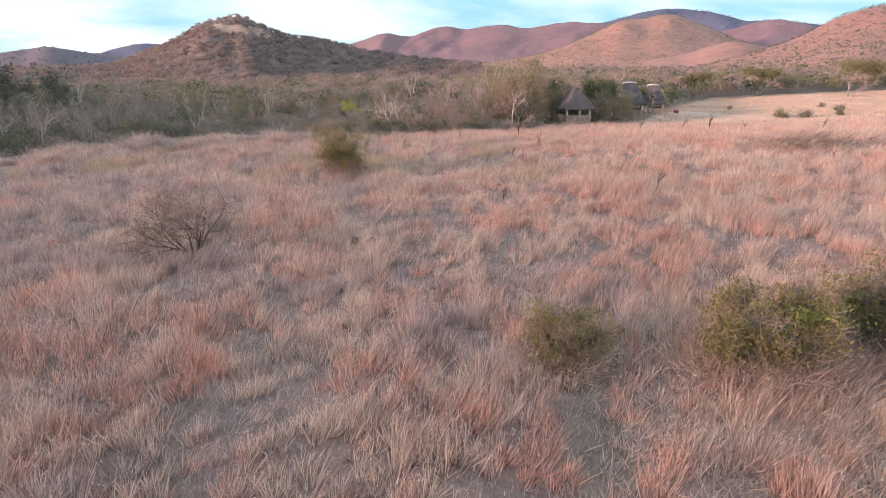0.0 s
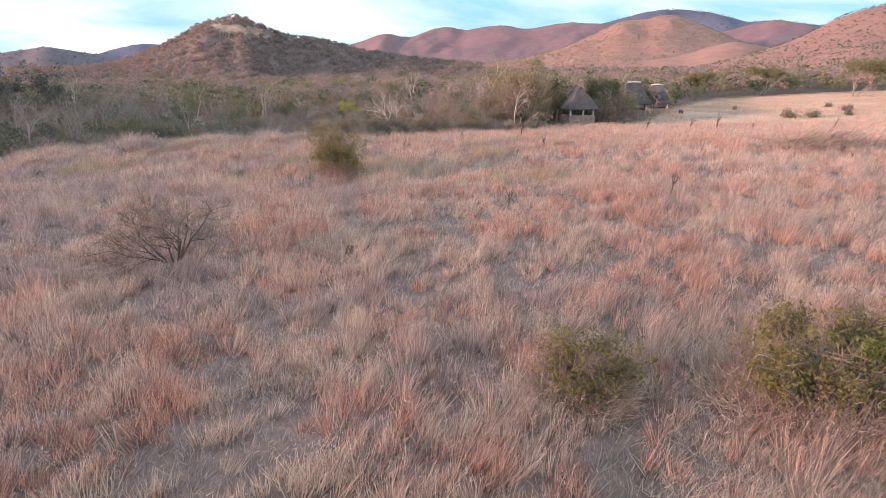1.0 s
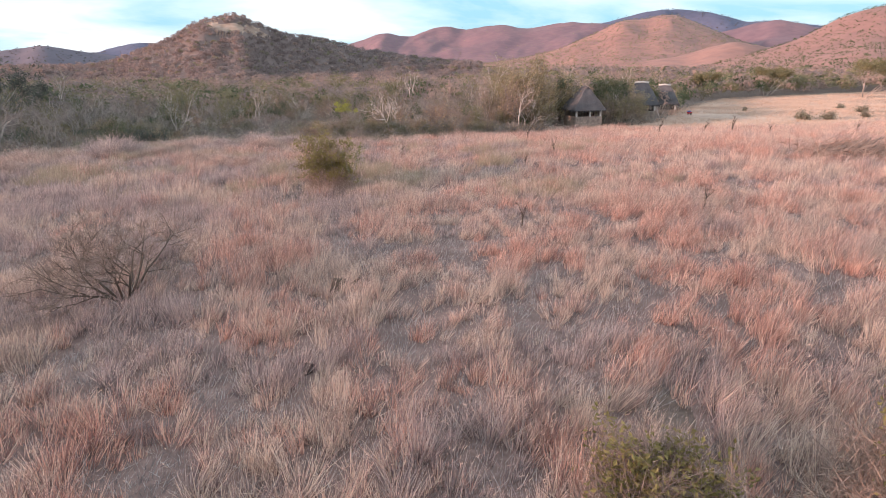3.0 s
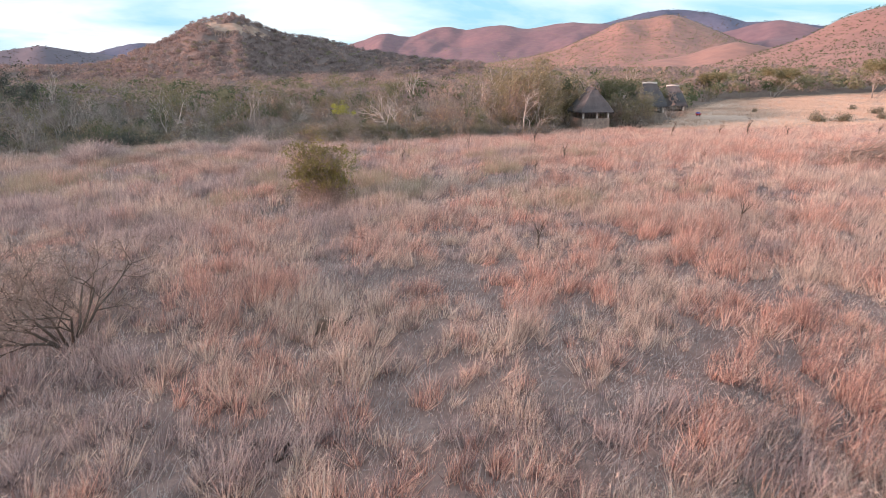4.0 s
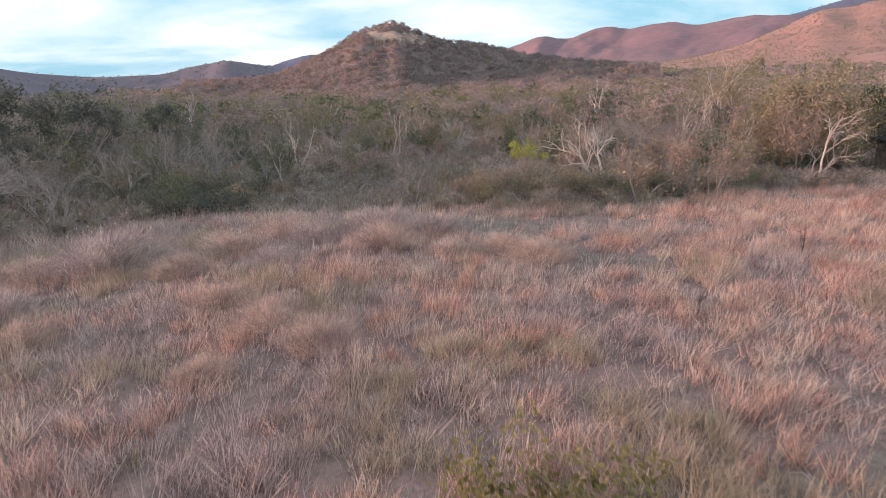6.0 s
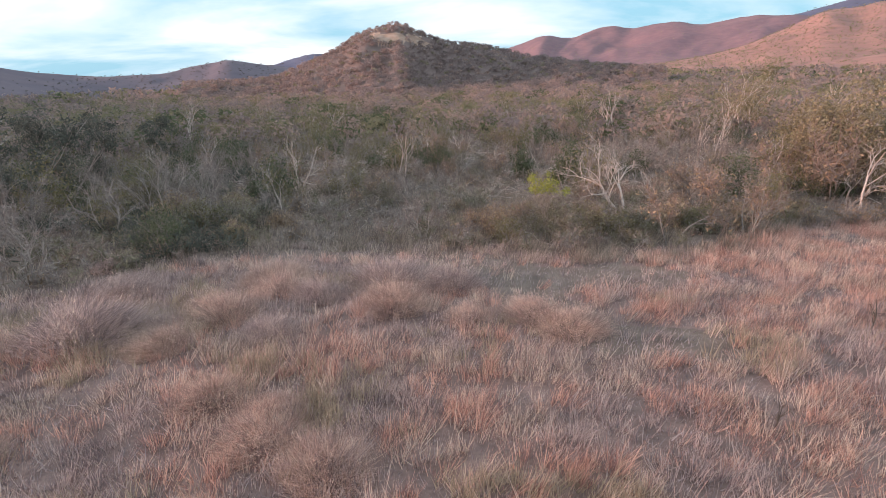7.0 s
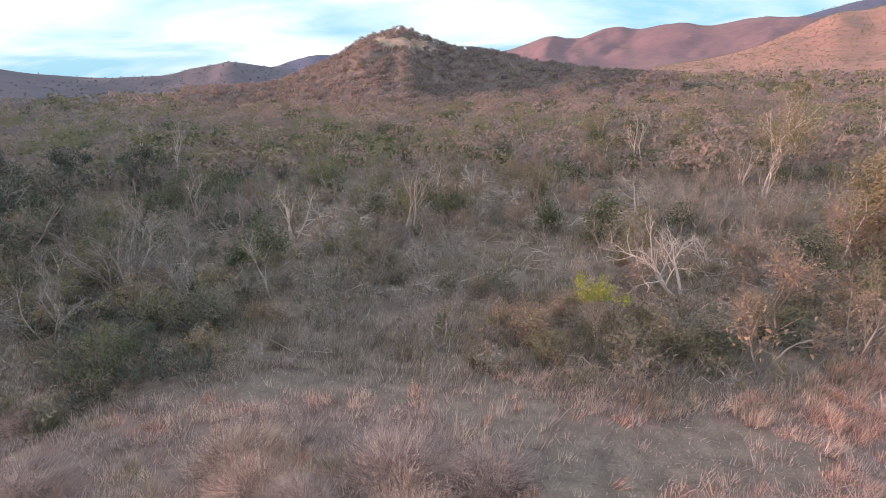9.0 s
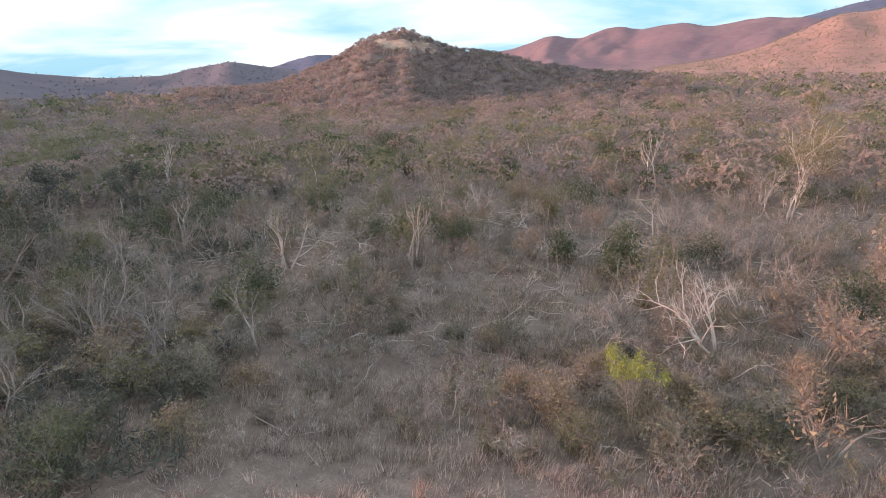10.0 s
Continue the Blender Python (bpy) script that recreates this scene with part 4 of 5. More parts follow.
def green_branch(bush):
    """A green branch, its leaves coloured brighter as if lit by the sun."""
    rng = np.random.default_rng(349)
    s = Shape()
    c = np.concatenate([rng.normal(0, [0.34, 0.2, 0.13], (520, 3)), rng.normal(0, [0.2, 0.16, 0.1], (240, 3)) + [-0.35, 0.1, -0.22]]) + [0.75, -0.55, 1.35]
    s.leaves(c, 0.07, rng)
    tagged(part("green_branch", s.mesh("green_branch"), M_BRIGHT, bush, "green leaves brightened as if sunlit"), kind="stuff")


green_branch(right_bush)
right_bush.matrix_basis = place(7.7, 12.5, 1.12, 0, tall=1.15)
mid_bush = plant("leafy_bush", "tall olive-yellow bush with upright thin stems", "bush", "bushes in the grass", 3.5, 13, 2, M_BARK, crown=M_BUSH, leaves=6500, leaf_size=0.11, puff=0.17, full=0.32, twigs=3400, twig_len=0.55, twig_wide=0.010, twig_mat=M_RTWIG, seed=345, girth=0.005, tilt=0.3, first=0.52, low=0.55, single=False)
skirt(mid_bush, 1.45, 1.6, 5200, 347, 3600)
mid_bush.matrix_basis = place(-7.1, 39.2, 0.9, 0, tall=1.12)
small_bush = plant("leafy_bush", "small olive-brown leafy bush ringed by dry grass", "bush", "bushes in the grass", 1.5, 9, 2, M_BARK, twig_mat=M_RTWIG, crown=M_BUSH, leaves=3400, leaf_size=0.075, puff=0.14, full=0.42, twigs=2600, twig_len=0.4, twig_wide=0.007, seed=342, girth=0.008, tilt=0.4, first=0.5, low=0.4, single=False)
skirt(small_bush, 0.85, 0.9, 2200, 348, 3400)
small_bush.matrix_basis = place(2.9, 13.0, 1.2, 0)
thorn = plant("thorn_bush", "leafless brown thorn bush with low spreading branches", "bush", "", 2.9, 8, 3, M_DARK, twigs=3600, twig_len=0.5, twig_wide=0.012, twig_mat=M_RTWIG, seed=343, girth=0.015, tilt=0.85, spread=0.85, first=0.5, lift=0.02)
thorn.matrix_basis = place(-10.6, 22.6, 1.1, 0)
slim = plant("young_tree", "slim pale-stemmed young tree with few leaves", "tree", "", 3.0, 1, 2, M_STEM, crown=M_BRIGHT, leaves=260, leaf_size=0.09, puff=0.14, twigs=160, twig_len=0.35, twig_wide=0.007, seed=344, girth=0.010, tilt=0.05, first=0.6, kids=(2, 4))
slim.matrix_basis = place(-5.7, 38.3, 1.0, 0)

acacia = plant("umbrella_tree", "flat-topped umbrella thorn tree with pale spreading limbs", "tree", "umbrella thorn trees", 8.0, 4, 3, M_STEM, crown=M_OLIVE, leaves=4200, leaf_size=0.26, puff=0.6, twigs=200, twig_len=1.2, twig_wide=0.04, seed=351, girth=0.014, tilt=0.7, spread=0.6, first=0.42, flat=0.35)
for x, y, s, r in ((92, 176, 1.2, 90), (74, 172, 1.0, 200), (140, 172, 1.5, 20)):
    copy_thing(acacia, place(x, y, s, r))
acacia.matrix_basis = place(114, 168, 1.5, 0)
for x, y, s in ((57, 99, 1.3), (60, 98, 1.1), (66, 98, 0.8), (76, 101, 0.7), (72, 108, 1.0), (58, 120, 1.1), (80, 125, 1.2), (90, 118, 0.9)):
    copy_thing(GREEN_SHRUB[int(x) % 3], place(x, y, s, x * 37))

# dead saplings standing in the grass
SAPLING = [plant("dead_sapling", "dark leafless dead sapling standing in grass", "sapling", "dead saplings", 1.5, 1, 1, M_DARK, twigs=40, twig_len=0.4, twig_wide=0.013, twig_mat=M_DARK, seed=361 + i, girth=0.024, kids=(3, 5), first=0.55) for i in range(3)]
scatter(SAPLING, [place(x, y, s, r) for x, y, s, r in ((8.3, 65, 1.5, 0), (8.4, 51.3, 1.5, 60), (34.9, 77, 2.2, 20), (12.5, 33.6, 1.3, 100), (3.1, 30.3, 1.25, 10), (24.5, 73, 1.9, 45), (30.5, 75, 1.6, 70), (39, 76, 1.4, 15), (48, 74, 1.6, 33),
                                                         (56, 72, 0.9, 80), (30.5, 45, 0.8, 12), (5.5, 47, 0.9, 50), (-3.8, 52, 0.9, 90), (19, 52, 0.8, 130), (1.5, 60, 1.2, 200))])


def brush_pile(seed):
    rng = np.random.default_rng(seed)
    n = 1700
    b = rng.normal(0, [1.3, 0.7, 0.25], (n, 3))
    b[:, 2] = np.abs(b[:, 2])
    d = rng.normal(0, [1, 0.6, 0.5], (n, 3)) + [0.5, 0, 0.3]
    d[:, 2] = np.abs(d[:, 2])
    s = Shape()
    s.blades(b, b + d * 0.7, np.full(n, 0.03), rng)
    base = tagged(new("brush_pile"), "heap of dry cut brushwood lying in grass", "brushwood")
    tagged(part("brush", s.mesh("brush"), M_RTWIG, base), kind="stuff")
    s = Shape()
    for i in range(9):
        a = rng.normal(0, [1.0, 0.5, 0.05], 3)
        a[2] = 0.08
        s.tube([a, a + [0.7, 0.1, 0.3], a + [1.5, 0.15, 0.75]], [0.035, 0.025, 0.01], 4)
    part("branch", s.mesh("branch", True), M_BARK, base)
    return base


brush_pile(371).matrix_basis = place(31.5, 50.5, 1.7, 10)


def stump():
    """A dark stump put where a small dark hole shows in the grass."""
    s = Shape()
    s.tube([(0, 0, -0.1), (0.02, 0, 0.18), (0.05, 0.02, 0.34)], [0.26, 0.2, 0.17], 9)
    s.tube([(0.1, 0, 0.02), (0.4, 0.1, 0.1), (0.62, 0.12, 0.22)], [0.08, 0.06, 0.03], 5)
    return tagged(part("tree_stump", s.mesh("tree_stump", True), M_DARK), "short dark tree stump at a dark spot in grass", "stump")


stump().matrix_basis = place(-3.8, 22.9, 1.3, 30)

# ---- huts ----
def hut(label, w, d, wall, eave, rise, cap, cap_label=""):
    """A thatched hut: low stone walls, posts, a steep hipped roof with a ridge cap."""
    base = tagged(new("hut"), label, "hut", "thatched huts")
    t = 0.3
    for name, b in (("front_wall", (-w / 2, -d / 2, -0.5, w / 2, -d / 2 + t, wall)), ("back_wall", (-w / 2, d / 2 - t, -0.5, w / 2, d / 2, eave)),
                    ("side_wall", (-w / 2, -d / 2 + t, -0.5, -w / 2 + t, d / 2 - t, wall)), ("side_wall", (w / 2 - t, -d / 2 + t, -0.5, w / 2, d / 2 - t, wall))):
        s = Shape()
        s.box(*b)
        part(name, s.mesh(name), M_STONE, base)
    for x in (-w / 2 + 0.2, 0.05 * w, w / 2 - 0.2):
        s = Shape()
        s.tube([(0, 0, wall), (0, 0, eave + 0.25)], [0.16, 0.15], 8)
        ob = part("post", s.mesh("post"), M_POST, base)
        ob.location = (x, -d / 2 + 0.2, 0)
    for x in (-w / 2 + 0.15, w / 2 - 0.15):
        s = Shape()
        s.tube([(0, 0, wall), (0, 0, eave + 0.25)], [0.1, 0.1], 6)
        ob = part("post", s.mesh("post"), M_DARK, base)
        ob.location = (x, d * 0.1, 0)
    s = Shape()
    s.box(-w / 2 + t, -d / 2 + t, -0.1, w / 2 - t, d / 2 - t, 0.05)
    part("floor", s.mesh("floor"), M_DARK, base)
    s = Shape()
    rng = np.random.default_rng(int(w * 10))
    for k, (o, zlift) in enumerate(((0.45, 0.0), (0.2, 0.0))):
        ex, ey = w / 2 + o, d / 2 + o
        rx = w * 0.06
        za, zb = eave - (0.15 if k == 0 else -0.15), eave + rise - 0.25 * k
        n = 8
        rows = []
        for i in range(n + 1):
            f = i / n
            x, y, z = ex + (rx - ex) * f, ey + (d * 0.22 - ey) * f, za + (zb - za) * f ** 0.9
            loop = [(-x, -y), (0, -y), (x, -y), (x, 0), (x, y), (0, y), (-x, y), (-x, 0)]
            rows.append([(px + rng.normal(0, 0.03), py + rng.normal(0, 0.03), z + rng.normal(0, 0.03)) for px, py in loop])
        v = np.array(rows).reshape(-1, 3)
        tris = []
        for i in range(n):
            for j in range(8):
                p, q = i * 8 + j, i * 8 + (j + 1) % 8
                tris += [(p, q, q + 8), (p, q + 8, p + 8)]
        last = n * 8
        tris += [(last, last + j, last + j + 1) for j in range(1, 7)]
        s.add(v, tris)
    # hanging straw at the eaves
    m = 500
    a = rng.uniform(0, 4, m)
    ex, ey = w / 2 + 0.43, d / 2 + 0.43
    side, f = np.floor(a).astype(int), (a % 1) * 2 - 1
    px = np.where(side == 0, f * ex, np.where(side == 1, ex, np.where(side == 2, f * ex, -ex)))
    py = np.where(side == 0, -ey, np.where(side == 1, f * ey, np.where(side == 2, ey, f * ey)))
    b = np.stack([px, py, np.full(m, eave - 0.08)], 1)
    s.blades(b, b + np.stack([rng.normal(0, 0.08, m), rng.normal(0, 0.08, m), -rng.uniform(0.15, 0.45, m)], 1), np.full(m, 0.07), rng)
    roof = part("roof", s.mesh("roof"), M_THATCH, base)
    s = Shape()
    s.tube([(0, -d * 0.25, eave + rise), (0, 0, eave + rise + 0.06), (0, d * 0.25, eave + rise)], [0.2, 0.23, 0.2], 8)
    part("ridge_cap", s.mesh("ridge_cap", True), cap, roof, cap_label)
    for k in range(4):
        s = Shape()
        s.tube([(-w * 0.4 + k * w * 0.11, -d / 2 + 0.25, wall), (-w * 0.4 + k * w * 0.11 + 0.3, -d / 2 + 0.25, eave)], [0.035, 0.03], 5)
        part("pole", s.mesh("pole"), M_DARK, base)
    return base


hut("open thatched hut with low stone walls and white posts", 4.4, 4.4, 1.95, 3.0, 3.2, M_THATCH).matrix_basis = place(20.6, 94.5, 0.95, 12, 0.2)
h2 = hut("thatched hut with a pale ridge half hidden by bushes", 4.4, 4.4, 1.95, 3.0, 3.2, M_CAP, "pale ridge cap")
h3 = copy_thing(h2, place(41.2, 118, 1.0, 75, 1.1))
tagged(h3, "thatched hut with a pale ridge behind a bare tree")
h2.matrix_basis = place(33, 106.5, 1.05, 80, 0.5)


def barrow():
    """A small red and blue cart."""
    base = tagged(new("handcart"), "small red and blue handcart parked by the huts", "cart")
    s = Shape()
    v = np.array([(-0.5, -0.35, 0.35), (0.5, -0.35, 0.35), (0.5, 0.35, 0.35), (-0.5, 0.35, 0.35), (-0.7, -0.5, 0.8), (0.7, -0.5, 0.8), (0.7, 0.5, 0.8), (-0.7, 0.5, 0.8)])
    s.add(v, [(0, 2, 1), (0, 3, 2), (0, 1, 5), (0, 5, 4), (1, 2, 6), (1, 6, 5), (2, 3, 7), (2, 7, 6), (3, 0, 4), (3, 4, 7), (4, 5, 6), (4, 6, 7)])
    part("tray", s.mesh("tray"), M_RED, base, "red tray")
    s = Shape()
    s.box(-0.55, -0.4, 0.8, 0.1, 0.4, 1.15)
    part("crate", s.mesh("crate"), M_BLUE, base, "blue crate")
    for y in (-0.45, 0.45):
        s = Shape()
        s.tube([(0, -0.05, 0), (0, 0.05, 0)], [0.3, 0.3], 14)
        ob = part("wheel", s.mesh("wheel"), M_DARK, base)
        ob.location = (0, y, 0.3)
    return base


barrow().matrix_basis = place(44.8, 114, 0.65, 30)

# ---- rocks on the low hill ----
def rocks():
    rng = np.random.default_rng(381)
    for i in range(26):
        az, d = radians(rng.uniform(-20.5, -15.5)), rng.uniform(350, 380)
        x, y = d * math.sin(az), d * math.cos(az)
        z = float(hill_height(HILLS[0], np.array(x), np.array(y))) - 6
        bm = bmesh.new()
        bmesh.ops.create_icosphere(bm, subdivisions=2, radius=rng.uniform(0.9, 2.2))
        o = rng.uniform(0, 50, 3)
        for v in bm.verts:
            v.co *= 0.75 + 0.6 * noise.noise(v.co * 0.7 + Vector(o))
            v.co.z *= 0.65
        me = bpy.data.meshes.new("boulder")
        bm.to_mesh(me)
        bm.free()
        ob = tagged(part("boulder", me, M_ROCK), "pale weathered boulder on the hilltop", "rock", "hilltop boulders")
        ob.location = (x, y, z)


rocks()


# ---- tussocks ----
def tussock(seed, r, h, n, material):
    """A mound of grass: short blades standing out of a lumpy dome."""
    rng = np.random.default_rng(seed)
    a, q = rng.uniform(0, 2 * np.pi, n), np.sqrt(rng.uniform(0, 1, n))
    rr = r * (0.8 + 0.35 * fbm(np.cos(a) * 1.3 + seed, np.sin(a) * 1.3, seed, 2))
    px, py = np.cos(a) * q * rr, np.sin(a) * q * rr
    lump = 0.35 + 1.3 * fbm(px * 1.6 + seed, py * 1.4, seed + 1, 3)
    dome = h * lump * (1 - q ** 2.2)
    base = np.column_stack([px * 0.85, py * 0.85, dome * rng.uniform(0.2, 0.75, n) - 0.05])
    ln = rng.uniform(0.3, 0.75, n)
    tip = base + np.column_stack([(np.cos(a) * q * 0.9 + rng.normal(0.15, 0.3, n)) * ln, (np.sin(a) * q * 0.9 + rng.normal(0, 0.3, n)) * ln, ln * rng.uniform(0.05, 0.9, n)])
    s = Shape()
    s.blades(base, tip, 0.012 * rng.uniform(0.6, 1.4, n), rng)
    base_ob = tagged(new("grass_tussock"), "round pale tussock of tall dry grass", "grass", "grass tussocks")
    tagged(part("tuft", s.mesh("tussock"), material, base_ob), kind="stuff")
    s = Shape()
    k = rng.integers(0, n, 500)
    s.blades(tip[k], tip[k] + rng.normal(0, 0.06, (500, 3)) + [0.03, 0, 0.09], np.full(500, 0.022), rng)
    tagged(part("plume", s.mesh("tussock_plume"), M_STRAW, base_ob, "pale feathery seed plume"), kind="stuff")
    return base_ob


TUS = [tussock(391 + i, 1.5, 1.0, 5200, m) for i, m in enumerate((M_TUSSOCK, M_TALLMAUVE, M_GRASS))]
_r = np.random.default_rng(399)
MORE = [place(x, y, s, r) for x, y, s, r in zip(_r.uniform(-37, -13, 22), _r.uniform(44, 62, 22), _r.uniform(0.5, 1.1, 22), _r.uniform(0, 360, 22))]
scatter(TUS, [place(x, y, s, r) for x, y, s, r in ((-24.1, 60.9, 1.2, 0), (-18.3, 61.5, 1.35, 90), (-11, 59.1, 0.9, 200), (-9.3, 57.8, 1.0, 20), (-27.7, 52.9, 1.6, 70), (-22.8, 59.4, 1.0, 150), (-17, 58.8, 1.2, 240), (-30, 57.5, 1.1, 33), (-33, 50, 1.2, 66), (-15, 48, 0.9, 99))] + MORE)


# ---- grass ----
def grass(name, label, x, y, tall, blades, wide, material, seed, radius=0.22, droop=1.0):
    """Dry grass tufts of thin blades that spread from each tuft's middle, as one thing."""
    rng = np.random.default_rng(seed)
    n = len(x)
    k = np.repeat(np.arange(n), blades)
    m = len(k)
    a, q = rng.uniform(0, 2 * np.pi, m), np.sqrt(rng.uniform(0, 1, m))
    ox, oy = np.cos(a) * q, np.sin(a) * q
    own = rng.normal(0, 0.2, (n, 2)) + [0.14, 0.03]
    bx, by = x[k] + ox * radius, y[k] + oy * radius
    h = tall[k] * rng.uniform(0.45, 1.2, m)
    lean = rng.uniform(0.1, 1.1, m) ** 1.3 * h * droop
    base = np.column_stack([bx, by, height(bx, by) - 0.03])
    tip = base + np.column_stack([ox * lean + (own[k, 0] + rng.normal(0, 0.14, m)) * h, oy * lean + (own[k, 1] + rng.normal(0, 0.14, m)) * h, h * (1 - 0.3 * q * rng.uniform(0, 1, m))])
    s = Shape()
    s.blades(base, tip, wide * rng.uniform(0.5, 1.6, m), rng)
    return tagged(part(name, s.mesh(name), material), label, "grass", kind="stuff")


def seed_heads(x, y, tall, n, seed):
    """Pale seed heads that stand over the tufts, as one thing."""
    rng = np.random.default_rng(seed)
    k = rng.integers(0, len(x), n)
    px, py = x[k] + rng.normal(0, 0.3, n), y[k] + rng.normal(0, 0.3, n)
    top = np.column_stack([px, py, height(px, py) + tall[k] * rng.uniform(0.8, 1.25, n)])
    s = Shape()
    s.blades(top, top + np.column_stack([rng.normal(0.03, 0.05, n), rng.normal(0, 0.05, n), rng.uniform(0.04, 0.09, n)]), np.full(n, 0.016), rng)
    tagged(part("seed_heads", s.mesh("seed_heads"), M_TUSSOCK), "pale feathery seed heads of dry grass", "grass", kind="stuff")


def clumped(x, y, seed, size):
    """How tall the grass grows: clumps of about a metre, in patches of some metres."""
    return fbm(x / size, y / size, seed, 3) * 0.68 + fbm(x / 5, y / 5, seed + 3, 2) * 0.32


def sorts(x, y, t, blades, wide, seed, radius, where, droop=0.8):
    """Three sorts of grass that grow in patches."""
    rng = np.random.default_rng(seed + 50)
    p = fbm(x / 1.5, y / 1.5, 93, 3) + rng.normal(0, 0.06, len(x))
    # Mauve weighted to the left paints the field's shaded side into the grass.
    mauve = fbm(x / 3.0, y / 3.0, 97, 3) + 0.09 * ramp01(-3, -16, x) - 0.12 * ramp01(-6, 8, x) + rng.normal(0, 0.05, len(x)) > 0.595
    for mat, label, k in ((M_RUST, "rust-red", ~mauve & (p > 0.57)), (M_STRAW, "straw-yellow", ~mauve & (p < 0.43)), (M_GRASS, "pinkish", ~mauve & (p >= 0.43) & (p <= 0.57)), (M_TALLMAUVE, "shade-tinted mauve", mauve)):
        grass("grass", f"dry {label} savanna grass {where}", x[k], y[k], t[k], blades, wide, mat, seed, radius, droop)


def field():
    rng = np.random.default_rng(401)
    # close to the flight line
    n = 13500
    y = 5 + 31 * rng.uniform(0, 1, n) ** 0.75
    x = rng.uniform(-1, 1, n) * (4 + 0.8 * y) - 1
    f = clumped(x, y, 77, 0.9)
    k = (f > 0.405) & ~(trodden(x, y) & (rng.uniform(0, 1, n) < 0.9))
    t = 0.26 + 2.0 * (f[k] - 0.405) + 0.25 * rng.uniform(0, 1, k.sum())
    sorts(x[k], y[k], t, 32, 0.0165, 402, 0.13, "near the bushes", 0.55)
    seed_heads(x[k], y[k], t, 60000, 405)
    n = 12000
    y = 4 + 32 * rng.uniform(0, 1, n) ** 0.75
    x = rng.uniform(-1, 1, n) * (4 + 0.8 * y) - 1
    grass("short_grass", "short shade-grey dry grass between the tufts", x, y, rng.uniform(0.14, 0.38, n), 18, 0.0145, M_SHORT, 404, 0.36, 1.2)
    n = 9000
    y = 4 + 32 * rng.uniform(0, 1, n) ** 0.75
    x = rng.uniform(-1, 1, n) * (4 + 0.8 * y) - 1
    grass("grass_litter", "fallen dry straw lying between the tufts", x, y, rng.uniform(0.03, 0.08, n), 5, 0.014, M_STRAW, 416, 0.5, 5.0)
    n = 9000
    y = rng.uniform(44, 74, n)
    x = rng.uniform(-36, 12, n)
    k = y < edge(x) + 3
    grass("grass_litter", "fallen dry straw on the worn ground", x[k], y[k], rng.uniform(0.03, 0.10, k.sum()), 8, 0.02, M_TALLMAUVE, 417, 0.6, 4.0)
    # the middle of the field
    n = 25000
    y = rng.uniform(34, 92, n)
    x = -(5 + 0.64 * y) + rng.uniform(0, 1, n) * (10 + 1.34 * y)
    f = clumped(x, y, 78, 1.2)
    k = (f > 0.345) & (y < edge(x) + 0.7) & ~(trodden(x, y) & (rng.uniform(0, 1, n) < 0.9))
    t = 0.2 + 1.9 * (f[k] - 0.345) + 0.2 * rng.uniform(0, 1, k.sum())
    sorts(x[k], y[k], t, 27, 0.019, 403, 0.24, "in the middle of the field", 0.55)
    n = 6500
    y, x = rng.uniform(50, 84, n), rng.uniform(-7, 26, n)
    k = (y < edge(x) + 0.5) & (fbm(x / 1.7, y / 1.7, 98, 3) > 0.5) & ~trodden(x, y)
    grass("grass", "bright salmon-pink grass on the sunny rise", x[k], y[k], rng.uniform(0.3, 0.65, k.sum()), 30, 0.0145, M_RUST, 415, 0.28, 0.8)
    n = 13000
    y = rng.uniform(33, 92, n)
    x = -(5 + 0.64 * y) + rng.uniform(0, 1, n) * (10 + 1.34 * y)
    k = y < edge(x) + 2
    grass("short_grass", "short grey dry grass in the middle of the field", x[k], y[k], rng.uniform(0.18, 0.42, k.sum()), 11, 0.034, M_MAUVE, 406, 0.6, 1.2)
    # olive-yellow tall grass in drifts
    n = 9000
    y = rng.uniform(36, 62, n)
    x = rng.uniform(-34, 14, n)
    k = (fbm(x / 3.2, y / 3.2, 96, 3) + rng.normal(0, 0.05, n) > 0.63) & (y < edge(x))
    grass("grass", "tall olive-yellow grass in drifts", x[k], y[k], rng.uniform(0.5, 1.0, k.sum()), 26, 0.018, M_YELLOW, 409, 0.25, 0.6)
    # to the sides
    n = 11000
    y = rng.uniform(-45, 110, n)
    x = rng.uniform(-110, 125, n)
    k = (y < edge(x) + 1) & ((y < 5) | (x < -(4 + 0.72 * y)) | (x > 2 + 0.72 * y))
    f = clumped(x, y, 79, 1.6)
    sorts(x[k], y[k], 0.2 + 0.9 * np.maximum(f[k] - 0.25, 0), 13, 0.13, 407, 0.9, "round the field", 1.7)
    # pale straw round the bushes
    n = 900
    x, y = rng.normal(7.3, 1.7, n), rng.normal(9.7, 0.9, n)
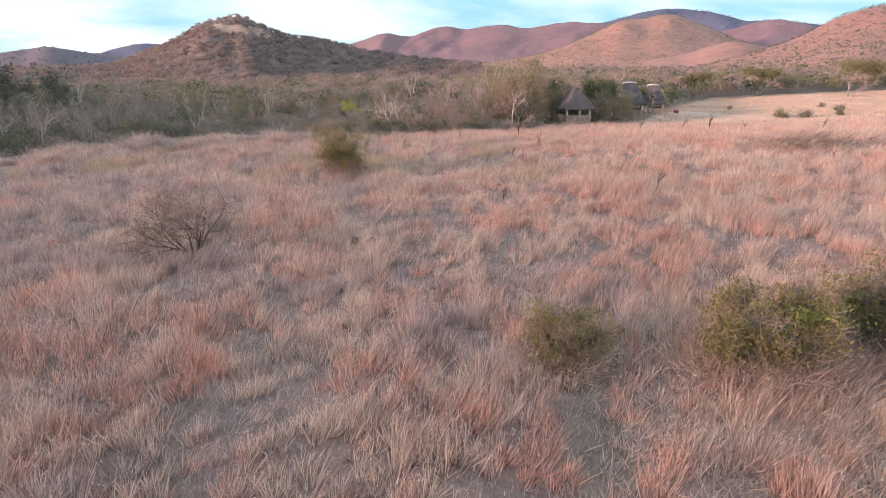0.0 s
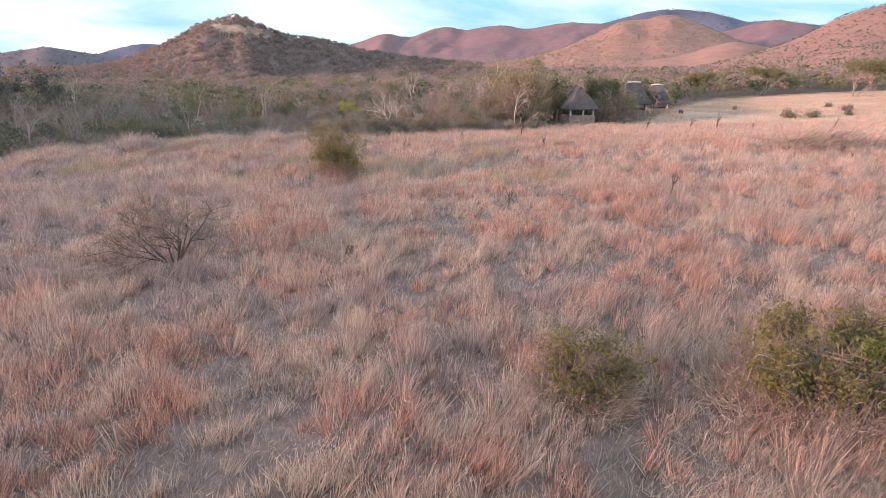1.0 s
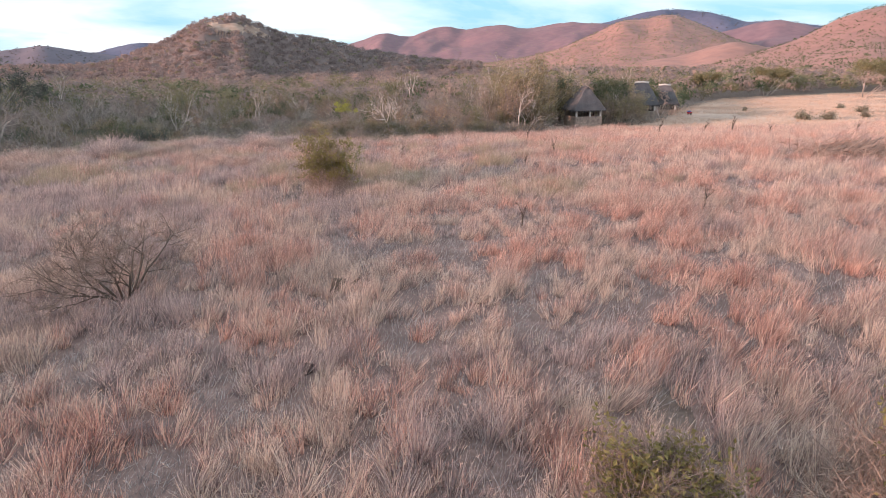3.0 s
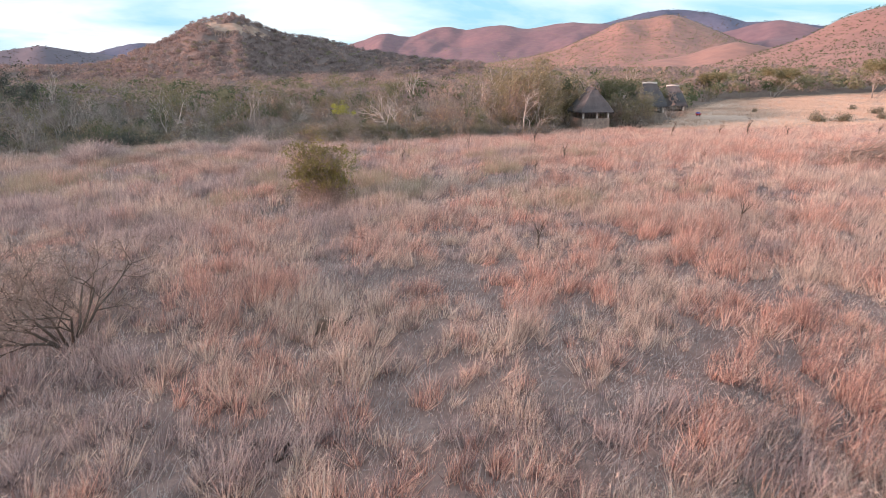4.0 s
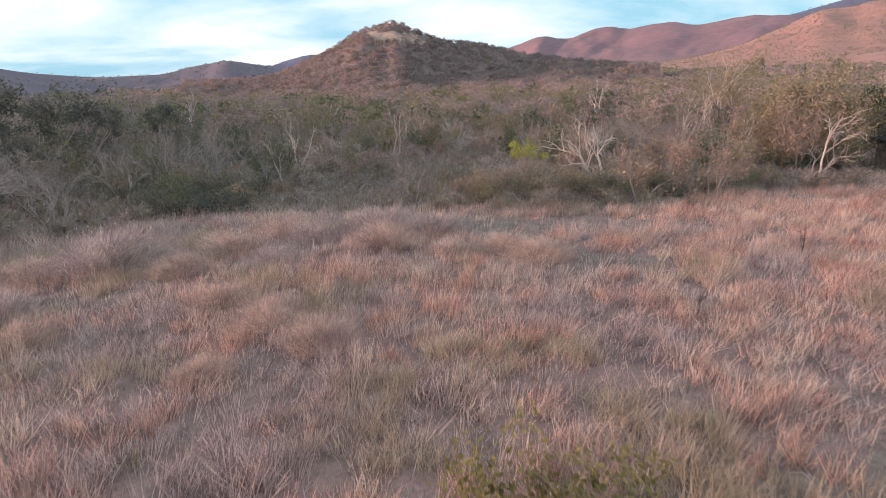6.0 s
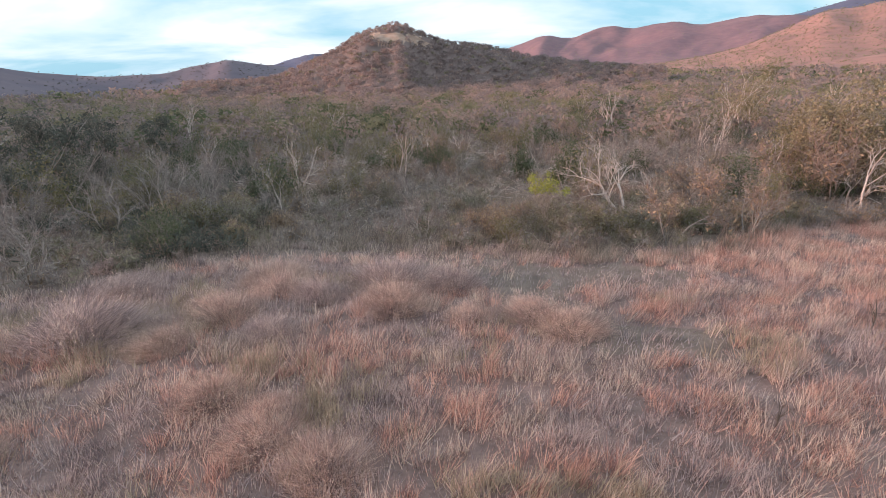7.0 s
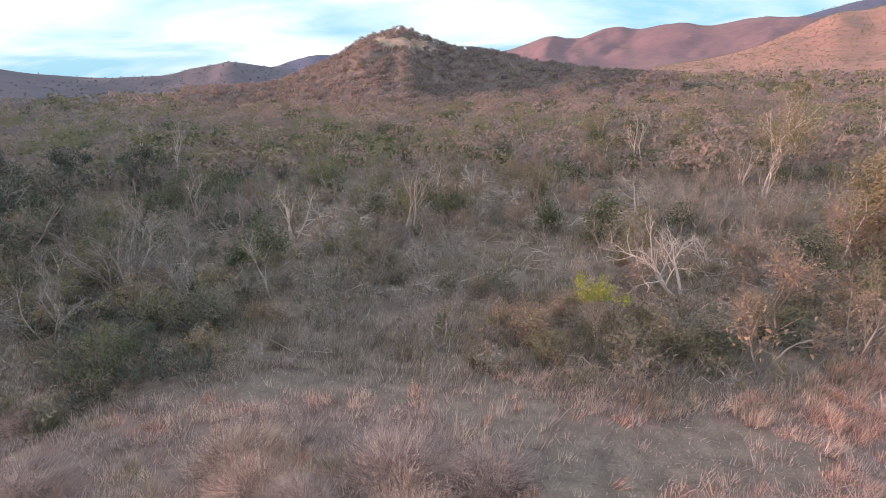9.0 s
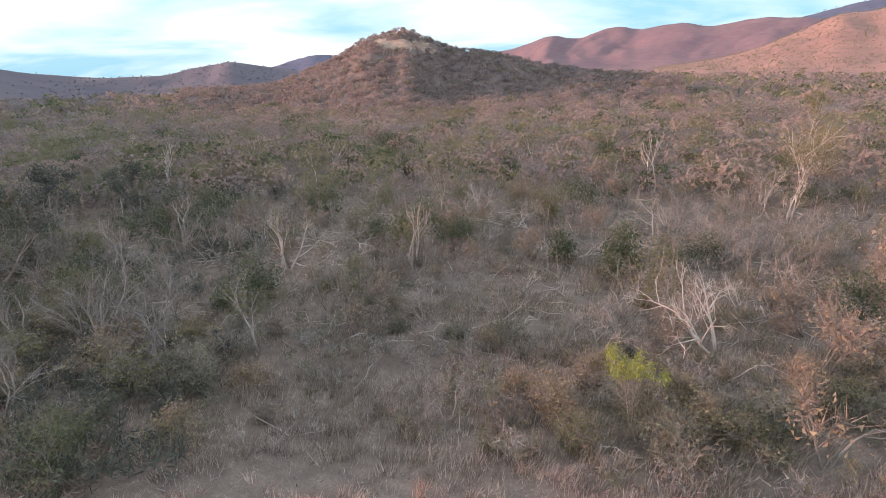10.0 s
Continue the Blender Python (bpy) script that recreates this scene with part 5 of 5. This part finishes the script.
    grass("grass", "pale sunlit straw round the large bushes", x, y, rng.uniform(0.15, 0.42, n), 34, 0.011, M_STRAW, 408, 0.28, 1.7)


def far_field():
    """The grass beyond the huts."""
    rng = np.random.default_rng(421)
    n = 30000
    y = rng.uniform(86, 215, n)
    x = rng.uniform(22, 190, n)
    keep = (y < edge(x) + 2) & (x < 0.95 * y) & (np.hypot(x - 47, y - 111) > 5)
    x, y = x[keep], y[keep]
    grass("grass", "pale dry grass beyond the huts", x, y, rng.uniform(0.14, 0.36, len(x)), 8, 0.13, M_FARSTRAW, 422, 1.1, 1.3)


far_field()


def undergrowth():
    rng = np.random.default_rng(411)
    n = 9000
    d = 54 + 46 * rng.uniform(0, 1, n)
    az = np.radians(rng.uniform(-48, 14, n))
    x, y = d * np.sin(az), d * np.cos(az)
    k = (y > edge(x) - 1.5) & (fbm(x / 2.6, y / 2.6, 79, 3) > 0.45)
    grass("undergrowth", "brown dry undergrowth beneath the bush", x[k], y[k], 0.2 + 0.75 * fbm(x[k] / 2, y[k] / 2, 57, 3), 20, 0.03, M_UNDER, 412, 0.35, 0.6)
    n = 8500
    y, x = rng.uniform(66, 110, n), rng.uniform(-36, 14, n)
    k = (y > edge(x) - 1) & (fbm(x / 2.2, y / 2.2, 85, 3) > 0.53)
    grass("undergrowth", "tan tall dry grass clumps in the bush", x[k], y[k], rng.uniform(0.6, 1.15, k.sum()), 16, 0.03, M_TAN, 414, 0.3, 0.45)
    n = 9000
    d = 85 + 70 * rng.uniform(0, 1, n)
    az = np.radians(rng.uniform(-60, 40, n))
    x, y = d * np.sin(az), d * np.cos(az)
    k = (y > edge(x) - 1) & (fbm(x / 5, y / 5, 83, 3) > 0.36 + 0.12 * (az < -0.42)) & ((d > 99) | (az < -0.8) | (az > 0.25))
    grass("undergrowth", "grey-brown undergrowth deeper in the bush", x[k], y[k], 0.3 + 0.5 * fbm(x[k] / 3, y[k] / 3, 58, 3), 15, 0.042, M_UNDER, 413, 0.6, 0.7)


field()
undergrowth()
